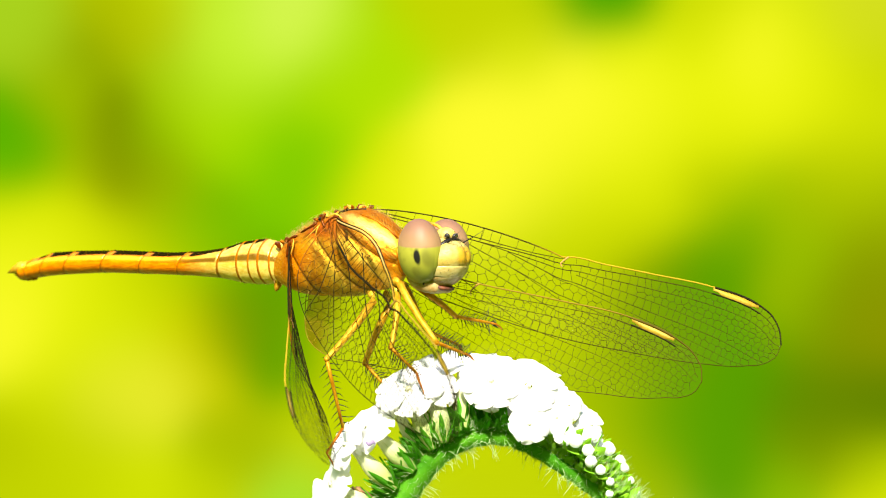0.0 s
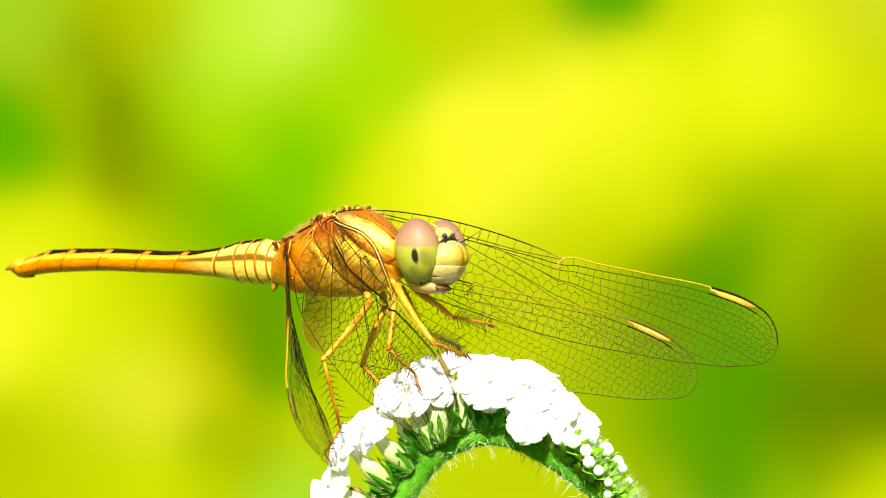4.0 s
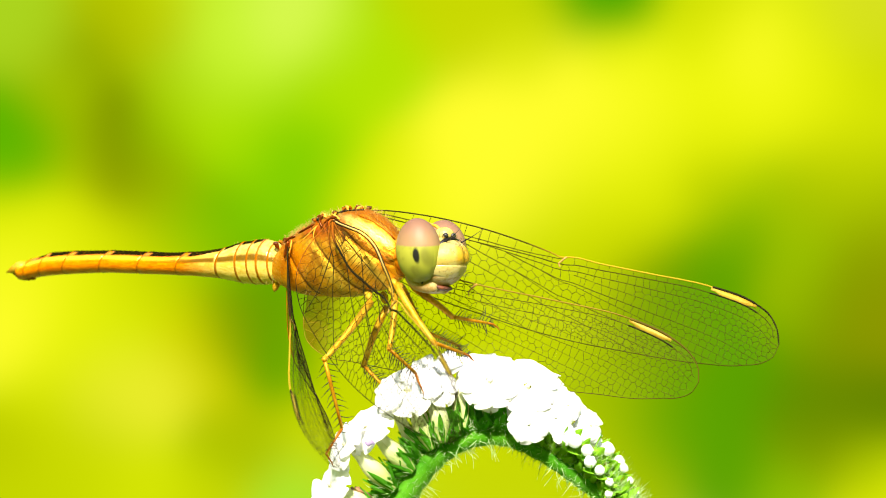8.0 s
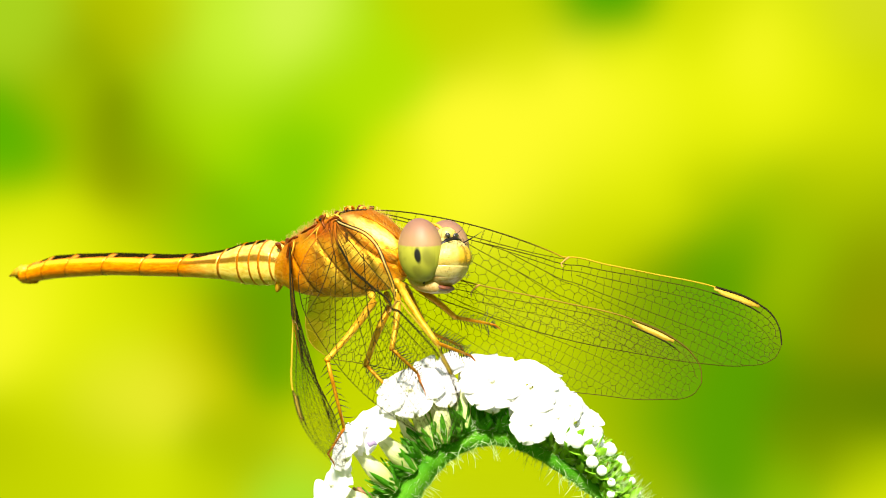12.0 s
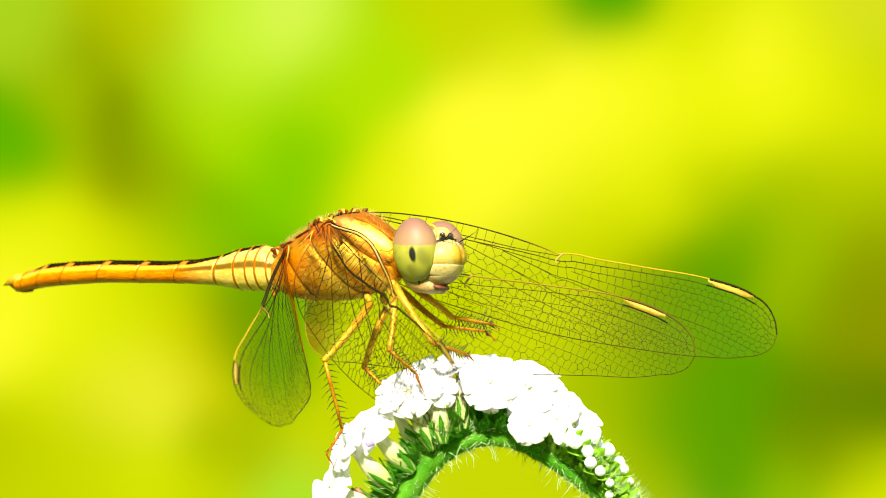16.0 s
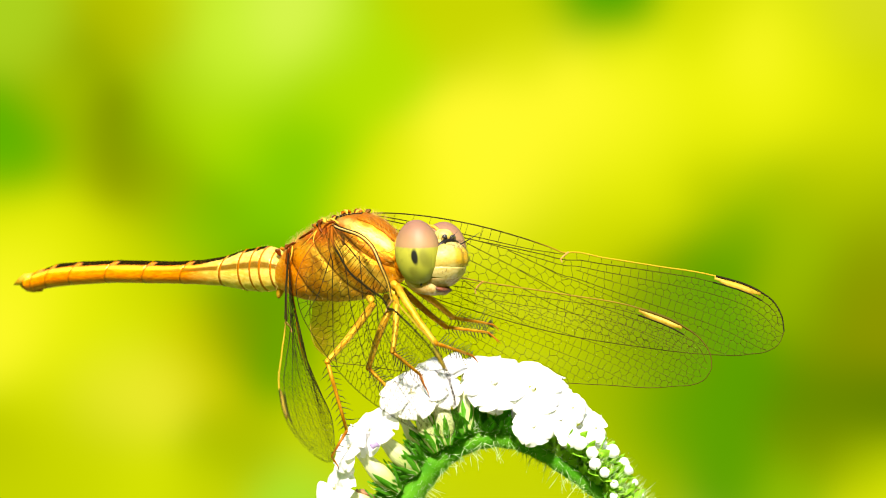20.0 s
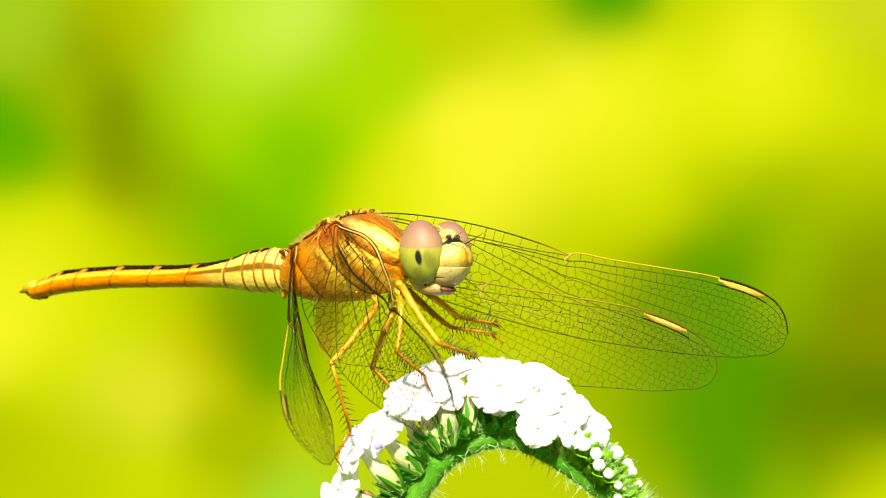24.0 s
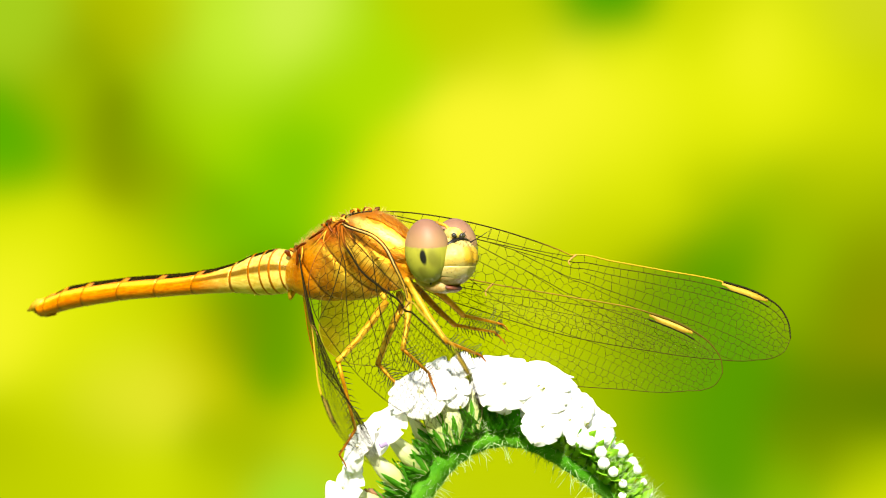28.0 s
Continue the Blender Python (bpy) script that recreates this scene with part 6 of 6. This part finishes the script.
    walk(wings["near_hind"], [(t, turned(WING_JOINT["near_hind"], a, b, c)) for t, a, b, c in (
        (0, -91.2, 23.8, -88.9), (0.5, -91.2, 23.8, -88.9), (1, -91.2, 23.8, -88.8), (1.5, -91.1, 23.8, -88.7), (2, -91.0, 23.9, -88.4),
        (2.5, -90.9, 23.9, -88.2), (3, -90.9, 23.9, -88.0), (3.3, -90.9, 23.9, -88.0), (3.5, -90.4, 22.3, -86.8), (3.7, -90.5, 24.0, -87.2),
        (5.5, -90.5, 24.0, -87.2), (6, -90.5, 24.1, -87.2), (6.5, -90.5, 24.1, -87.2), (7, -90.4, 24.1, -87.0), (7.5, -90.4, 24.1, -86.9),
        (8, -90.3, 24.2, -86.7), (8.5, -87.7, 23.9, -87.5), (9, -87.6, 24.0, -87.2), (9.5, -87.7, 24.0, -87.3), (10, -87.6, 24.1, -87.2),
        (10.5, -87.7, 24.1, -87.3), (11, -87.7, 24.2, -87.3), (11.5, -87.8, 24.2, -87.5), (12, -87.7, 24.3, -87.3), (12.4, -87.7, 24.3, -87.3),
        (12.5, -89.4, 18.6, -92.1), (12.7, -89.2, 20.8, -90.4), (14.5, -89.2, 20.8, -90.4), (15, -89.2, 20.6, -90.5), (15.4, -89.2, 20.6, -90.5),
        (15.5, -92.5, 18.3, -92.4), (15.6, -84.5, 17.8, -96.6), (16, -84.5, 17.8, -96.6), (16.3, -84.5, 17.8, -96.6), (16.4, -91.2, 21.9, -88.9),
        (16.5, -91.2, 21.9, -88.9), (16.9, -91.2, 21.9, -88.9), (17, -78.4, 23.7, -91.2), (17.2, -88.0, 22.5, -89.7), (17.5, -88.0, 22.5, -89.7),
        (18, -87.9, 22.3, -89.5), (18.3, -87.9, 22.3, -89.5), (18.5, -87.7, 21.3, -88.9), (18.6, -87.3, 22.8, -88.1), (19, -87.3, 22.8, -88.1),
        (19.5, -87.3, 22.9, -88.1), (20, -87.4, 23.0, -88.2), (20.5, -87.3, 23.1, -88.0), (21, -87.3, 23.2, -88.0), (21.5, -87.4, 23.2, -88.2),
        (23.5, -89.7, 23.0, -89.2), (24, -89.7, 23.1, -89.3), (24.5, -89.7, 23.1, -89.2), (25, -89.7, 23.1, -89.1), (25.5, -89.5, 23.2, -88.8),
        (26, -89.5, 23.2, -88.8), (26.5, -89.4, 23.3, -88.5), (27, -89.4, 23.3, -88.4), (27.5, -89.3, 23.4, -88.1), (27.7, -89.3, 23.4, -88.1),
        (27.8, -87.6, 24.2, -84.8), (28, -87.6, 24.2, -84.8))])
    # feet keep their hold on the florets
    walk(legs["hind_right"], [(t, turned(ORIGIN[legs["hind_right"]], a, b, c)) for t, a, b, c in (
        (0, 0.0, -0.0, 0.0), (0.5, 0.1, 0.0, -0.0), (1, 0.2, 0.1, -0.1), (1.5, -0.0, -0.1, 0.0), (2, -0.4, -0.3, 0.1),
        (2.5, -0.6, -0.4, 0.2), (3, -0.9, -0.5, 0.3), (3.3, -0.9, -0.5, 0.3), (3.5, -1.3, -1.2, 0.6), (3.7, -2.2, -1.3, 0.8),
        (5.5, -2.2, -1.3, 0.8), (6, -2.0, -1.2, 0.7), (6.5, -2.2, -1.2, 0.8), (7, -2.3, -1.4, 0.8), (7.5, -2.3, -1.4, 0.8),
        (8, -2.5, -1.4, 0.9), (8.5, -2.7, -1.5, 1.0), (9, -2.8, -1.6, 1.0), (9.5, -2.4, -1.3, 0.8), (10, -2.1, -1.1, 0.7),
        (10.5, -1.7, -0.8, 0.6), (11, -1.4, -0.7, 0.5), (11.5, -1.0, -0.4, 0.3), (12, -1.1, -0.5, 0.4), (12.4, -1.1, -0.5, 0.4),
        (12.5, 4.6, 11.6, -2.3), (12.7, -3.5, 1.1, 0.6), (14.5, -3.5, 1.1, 0.6), (15, -3.5, 1.1, 0.6), (15.4, -3.5, 1.1, 0.6),
        (15.5, 1.6, 7.0, -1.4), (15.6, -5.1, 0.7, 1.1), (16, -5.1, 0.7, 1.1), (16.3, -5.1, 0.7, 1.1), (16.4, -2.1, 3.6, -0.2),
        (16.5, -2.1, 3.6, -0.2), (16.9, -2.1, 3.6, -0.2), (17, -2.4, 2.3, 0.1), (17.2, -4.0, 1.4, 0.7), (17.5, -4.0, 1.4, 0.7),
        (18, -4.0, 1.4, 0.7), (18.3, -4.0, 1.4, 0.7), (18.5, -5.3, 2.9, 0.7), (18.6, -5.3, -0.5, 1.4), (19, -5.3, -0.5, 1.4),
        (19.5, -5.2, -0.7, 1.4), (20, -5.1, -0.6, 1.4), (20.5, -5.0, -0.8, 1.4), (21, -5.0, -0.8, 1.4), (21.5, -4.8, -0.8, 1.4),
        (23.5, -2.4, 0.3, 0.5), (24, -2.4, 0.4, 0.5), (24.5, -2.0, 0.6, 0.4), (25, -1.8, 0.8, 0.3), (25.5, -1.8, 0.8, 0.3),
        (26, -1.5, 1.1, 0.2), (26.5, -1.4, 1.3, 0.1), (27, -1.6, 1.2, 0.1), (27.5, -1.6, 1.1, 0.2), (27.7, -1.6, 1.1, 0.2),
        (27.8, 0.2, 3.5, -0.7), (28, 0.2, 3.5, -0.7))])
    walk(legs["hind_left"], [(t, turned(ORIGIN[legs["hind_left"]], a, b, c)) for t, a, b, c in (
        (0, 0.0, -0.0, 0.0), (0.5, 0.0, 0.0, -0.0), (1, 0.1, 0.1, -0.0), (1.5, -0.1, -0.0, 0.0), (2, -0.2, -0.2, 0.0),
        (2.5, -0.4, -0.4, 0.0), (3, -0.6, -0.5, 0.1), (3.3, -0.6, -0.5, 0.1), (3.5, -1.2, -1.7, 0.1), (3.7, -1.3, -1.6, 0.1),
        (5.5, -1.3, -1.6, 0.1), (6, -1.0, -1.4, 0.1), (6.5, -1.1, -1.5, 0.1), (7, -1.1, -1.6, 0.1), (7.5, -1.1, -1.6, 0.1),
        (8, -1.3, -1.6, 0.1), (8.5, -1.6, -1.8, 0.2), (9, -1.6, -1.8, 0.2), (9.5, -1.3, -1.5, 0.1), (10, -1.0, -1.2, 0.1),
        (10.5, -0.8, -1.0, 0.1), (11, -0.5, -0.8, 0.1), (11.5, -0.3, -0.5, 0.0), (12, -0.3, -0.6, 0.0), (12.4, -0.3, -0.6, 0.0),
        (12.5, 1.5, 12.9, -0.6), (12.7, -1.3, 1.2, -0.1), (14.5, -1.3, 1.2, -0.1), (15, -1.3, 1.2, -0.1), (15.4, -1.3, 1.2, -0.1),
        (15.5, 0.6, 6.4, -0.4), (15.6, -3.1, 0.3, 0.0), (16, -3.1, 0.3, 0.0), (16.3, -3.1, 0.3, 0.0), (16.4, -0.2, 3.9, -0.3),
        (16.5, -0.2, 3.9, -0.3), (16.9, -0.2, 3.9, -0.3), (17, 0.1, 3.9, -0.2), (17.2, -0.6, 1.7, -0.1), (17.5, -0.6, 1.7, -0.1),
        (18, -0.6, 1.7, -0.1), (18.3, -0.6, 1.7, -0.1), (18.5, -1.5, 4.0, -0.3), (18.6, -1.7, -0.5, 0.1), (19, -1.7, -0.5, 0.1),
        (19.5, -1.4, -0.6, 0.1), (20, -1.3, -0.6, 0.1), (20.5, -1.1, -0.7, 0.1), (21, -0.9, -0.7, 0.1), (21.5, -0.7, -0.7, 0.1),
        (23.5, 0.5, 0.6, -0.1), (24, 0.5, 0.7, -0.1), (24.5, 0.6, 1.0, -0.1), (25, 0.6, 1.2, -0.1), (25.5, 0.6, 1.2, -0.1),
        (26, 0.6, 1.6, -0.1), (26.5, 0.7, 1.8, -0.1), (27, 0.6, 1.8, -0.1), (27.5, 0.6, 1.7, -0.1), (27.7, 0.6, 1.7, -0.1),
        (27.8, 0.9, 4.1, -0.3), (28, 0.9, 4.1, -0.3))])
    walk(legs["middle_right"], [(t, turned(ORIGIN[legs["middle_right"]], a, b, c)) for t, a, b, c in (
        (0, 0.0, -0.0, 0.0), (0.5, 0.1, 0.0, 0.0), (1, 0.1, 0.1, -0.0), (1.5, -0.2, -0.0, -0.1), (2, -0.4, -0.4, -0.0),
        (2.5, -0.5, -0.6, -0.0), (3, -0.8, -0.8, -0.0), (3.3, -0.8, -0.8, -0.0), (3.5, -1.7, -1.5, -0.1), (3.7, -0.8, -2.0, 0.2),
        (5.5, -0.8, -2.0, 0.2), (6, -0.5, -1.8, 0.2), (6.5, -0.6, -1.9, 0.2), (7, -0.4, -2.1, 0.3), (7.5, -0.4, -2.2, 0.3),
        (8, -0.6, -2.2, 0.3), (8.5, -0.8, -2.4, 0.3), (9, -0.7, -2.5, 0.3), (9.5, -0.7, -2.0, 0.2), (10, -0.5, -1.8, 0.2),
        (10.5, -0.4, -1.4, 0.2), (11, -0.2, -1.1, 0.2), (11.5, -0.1, -0.7, 0.1), (12, 0.0, -0.9, 0.2), (12.4, 0.0, -0.9, 0.2),
        (12.5, 1.5, 14.4, -1.5), (12.7, 0.2, 0.3, 0.0), (14.5, 0.2, 0.3, 0.0), (15, 0.2, 0.3, 0.0), (15.4, 0.2, 0.3, 0.0),
        (15.5, -0.9, 8.6, -1.7), (15.6, -0.4, -0.7, 0.0), (16, -0.4, -0.7, 0.0), (16.3, -0.4, -0.7, 0.0), (16.4, 1.0, 3.4, -0.3),
        (16.5, 1.0, 3.4, -0.3), (16.9, 1.0, 3.4, -0.3), (17, 3.1, 1.6, 0.5), (17.2, 2.2, 0.3, 0.5), (17.5, 2.2, 0.3, 0.5),
        (18, 2.2, 0.3, 0.5), (18.3, 2.2, 0.3, 0.5), (18.5, 1.9, 1.8, 0.2), (18.6, 1.9, -2.2, 0.8), (19, 1.9, -2.2, 0.8),
        (19.5, 2.2, -2.3, 0.9), (20, 2.3, -2.2, 0.9), (20.5, 2.6, -2.4, 1.0), (21, 2.8, -2.5, 1.1), (21.5, 3.0, -2.4, 1.1),
        (23.5, 3.9, -0.8, 1.1), (24, 3.9, -0.7, 1.0), (24.5, 4.0, -0.3, 1.0), (25, 4.0, -0.1, 1.0), (25.5, 4.1, -0.1, 1.0),
        (26, 4.0, 0.3, 0.9), (26.5, 4.0, 0.6, 0.9), (27, 4.0, 0.5, 0.9), (27.5, 4.0, 0.3, 0.9), (27.7, 4.0, 0.3, 0.9),
        (27.8, 4.2, 3.2, 0.5), (28, 4.2, 3.2, 0.5))])
    walk(legs["front_right"], [(t, turned(ORIGIN[legs["front_right"]], a, b, c)) for t, a, b, c in (
        (0, 0.0, -0.0, 0.0), (0.5, -0.0, 0.0, -0.0), (1, 0.1, 0.1, 0.1), (1.5, 0.2, -0.1, 0.2), (2, 0.2, -0.3, 0.1),
        (2.5, 0.1, -0.5, 0.1), (3, 0.1, -0.7, 0.1), (3.3, 0.1, -0.7, 0.1), (3.5, 0.5, -1.5, 0.3), (3.7, -0.6, -1.6, -0.7),
        (5.5, -0.6, -1.6, -0.7), (6, -0.7, -1.4, -0.7), (6.5, -0.7, -1.5, -0.8), (7, -0.8, -1.6, -0.9), (7.5, -0.9, -1.7, -0.9),
        (8, -0.8, -1.7, -0.9), (8.5, -0.8, -1.9, -0.9), (9, -0.8, -1.9, -0.9), (9.5, -0.7, -1.6, -0.8), (10, -0.7, -1.4, -0.8),
        (10.5, -0.6, -1.1, -0.7), (11, -0.6, -0.8, -0.7), (11.5, -0.5, -0.5, -0.5), (12, -0.7, -0.6, -0.7), (12.4, -0.7, -0.6, -0.7),
        (12.5, 7.5, 10.8, 7.4), (12.7, -1.2, 0.7, -1.1), (14.5, -1.2, 0.7, -1.1), (15, -1.2, 0.7, -1.1), (15.4, -1.2, 0.7, -1.1),
        (15.5, 4.4, 5.9, 4.5), (15.6, -1.4, -0.1, -1.2), (16, -1.4, -0.1, -1.2), (16.3, -1.4, -0.1, -1.2), (16.4, -1.1, 3.3, -0.8),
        (16.5, -1.1, 3.3, -0.8), (16.9, -1.1, 3.3, -0.8), (17, -1.1, 2.4, -0.8), (17.2, -1.6, 1.1, -1.3), (17.5, -1.6, 1.1, -1.3),
        (18, -1.6, 1.1, -1.3), (18.3, -1.6, 1.1, -1.3), (18.5, -1.3, 2.6, -0.9), (18.6, -1.2, -0.9, -1.2), (19, -1.2, -0.9, -1.2),
        (19.5, -1.2, -0.9, -1.2), (20, -1.2, -0.9, -1.2), (20.5, -1.2, -1.0, -1.2), (21, -1.2, -1.0, -1.2), (21.5, -1.2, -0.9, -1.2),
        (23.5, -1.5, 0.5, -1.4), (24, -1.5, 0.6, -1.4), (24.5, -1.6, 0.9, -1.4), (25, -1.6, 1.1, -1.4), (25.5, -1.6, 1.1, -1.3),
        (26, -1.6, 1.4, -1.3), (26.5, -1.7, 1.6, -1.4), (27, -1.6, 1.5, -1.3), (27.5, -1.6, 1.4, -1.3), (27.7, -1.6, 1.4, -1.3),
        (27.8, -1.9, 3.8, -1.4), (28, -1.9, 3.8, -1.4))])
    # the free front legs
    walk(legs["front_left"], [(t, turned(ORIGIN[legs["front_left"]], a, b, c)) for t, a, b, c in (
        (0, 0.0, -0.0, 0.0), (0.5, 0.0, -0.0, 0.0), (1, 0.0, -0.0, 0.0), (1.5, 0.1, -0.3, -0.1), (2, 0.2, -0.5, -0.1),
        (2.5, 0.2, -0.7, -0.2), (3, 0.3, -0.9, -0.2), (3.3, 0.3, -0.9, -0.2), (3.5, 0.3, -1.7, -1.0), (3.7, 0.9, -0.9, 1.0),
        (5.5, 0.9, -0.9, 1.0), (6, 1.1, -0.7, 1.5), (6.5, 1.1, -0.8, 1.5), (7, 1.0, -0.8, 1.2), (7.5, 0.9, -0.9, 1.0),
        (8, 0.9, -0.9, 1.0), (8.5, 1.0, -1.0, 1.0), (9, 0.9, -1.1, 0.8), (9.5, 1.0, -0.8, 1.2), (10, 0.9, -0.6, 1.3),
        (10.5, 0.9, -0.2, 1.6), (11, 0.8, 0.0, 1.6), (11.5, 0.8, 0.3, 1.9), (12, 0.7, 0.4, 1.7), (12.4, 0.7, 0.4, 1.7),
        (12.5, 7.4, 8.0, 20.9), (12.7, -0.2, 2.1, 1.5), (14.5, -0.2, 2.1, 1.5), (15, -0.1, 2.1, 1.7), (15.4, -0.1, 2.1, 1.7),
        (15.5, 0.4, 6.1, 6.1), (15.6, -0.8, 1.0, -0.6), (16, -0.8, 1.0, -0.6), (16.3, -0.8, 1.0, -0.6), (16.4, -0.0, 4.2, 3.9),
        (16.5, -0.0, 4.2, 3.9), (16.9, -0.0, 4.2, 3.9), (17, 0.4, 4.4, 4.8), (17.2, -0.2, 3.1, 2.5), (17.5, -0.2, 3.1, 2.5),
        (18, 0.7, 3.6, 4.8), (18.3, 0.7, 3.6, 4.8), (18.5, 0.6, 5.0, 5.7), (18.6, 1.8, 1.5, 5.1), (19, 1.8, 1.5, 5.1),
        (19.5, 1.8, 1.5, 5.1), (20, 1.9, 1.5, 5.2), (20.5, 1.9, 1.4, 5.2), (21, 1.8, 1.4, 5.0), (21.5, 1.7, 1.4, 4.8),
        (23.5, 1.1, 1.7, 4.0), (24, 1.2, 1.8, 4.1), (24.5, 1.2, 2.0, 4.3), (25, 1.2, 2.1, 4.4), (25.5, 1.2, 2.2, 4.4),
        (26, 1.2, 2.4, 4.8), (26.5, 1.2, 2.6, 4.9), (27, 1.2, 2.5, 4.8), (27.5, 1.2, 2.5, 4.8), (27.7, 1.2, 2.5, 4.8),
        (27.8, 0.8, 5.8, 6.5), (28, 0.8, 5.8, 6.5))])
    walk(legs["middle_left"], [(t, turned(ORIGIN[legs["middle_left"]], a, b, c)) for t, a, b, c in (
        (0, 0.0, -0.0, 0.0), (0.5, -0.0, 0.0, 0.0), (1, 0.0, 0.1, 0.1), (1.5, 0.2, -0.0, 0.1), (2, 0.3, -0.2, 0.1),
        (2.5, 0.3, -0.3, 0.1), (3, 0.5, -0.4, 0.1), (3.3, 0.5, -0.4, 0.1), (3.5, 0.7, -1.4, -0.7), (3.7, 0.5, -1.1, -0.6),
        (5.5, 0.5, -1.1, -0.6), (6, 0.3, -0.9, -0.6), (6.5, 0.3, -1.0, -0.6), (7, 0.3, -1.1, -0.7), (7.5, 0.3, -1.1, -0.8),
        (8, 0.3, -1.1, -0.8), (8.5, 0.5, -1.3, -0.8), (9, 0.5, -1.2, -0.7), (9.5, 0.4, -1.0, -0.6), (10, 0.3, -0.8, -0.5),
        (10.5, 0.2, -0.7, -0.4), (11, 0.1, -0.5, -0.4), (11.5, -0.0, -0.3, -0.3), (12, -0.0, -0.3, -0.4), (12.4, -0.0, -0.3, -0.4),
        (12.5, -3.9, -6.9, -9.8), (12.7, -5.6, -16.7, -20.1), (14.5, -5.6, -16.7, -20.1), (15, -5.6, -16.7, -20.1), (15.4, -5.6, -16.7, -20.1),
        (15.5, -4.8, -12.2, -15.5), (15.6, -7.1, -18.4, -22.4), (16, -7.1, -18.4, -22.4), (16.3, -7.1, -18.4, -22.4), (16.4, -5.9, -14.3, -18.1),
        (16.5, -5.9, -14.3, -18.1), (16.9, -5.9, -14.3, -18.1), (17, -6.1, -14.2, -18.0), (17.2, -8.0, -16.8, -21.4), (17.5, -8.0, -16.8, -21.4),
        (18, -7.3, -16.2, -20.6), (18.3, -7.3, -16.2, -20.6), (18.5, -7.2, -14.4, -18.9), (18.6, -7.1, -18.4, -22.4), (19, -7.1, -18.4, -22.4),
        (19.5, -7.5, -18.6, -22.7), (20, -7.6, -18.6, -22.8), (20.5, -7.9, -18.8, -23.2), (21, -8.1, -18.9, -23.4), (21.5, -8.3, -19.0, -23.6),
        (23.5, -6.7, -16.4, -20.3), (24, -6.3, -16.1, -19.8), (24.5, -5.9, -15.5, -19.1), (25, -5.5, -14.9, -18.3), (25.5, -5.0, -14.6, -17.7),
        (26, -4.7, -14.0, -17.0), (26.5, -4.6, -13.7, -16.6), (27, -4.5, -13.7, -16.6), (27.5, -4.5, -13.8, -16.6), (27.7, -4.5, -13.8, -16.6),
        (27.8, -4.9, -11.6, -14.9), (28, -4.9, -11.6, -14.9))])


motions()
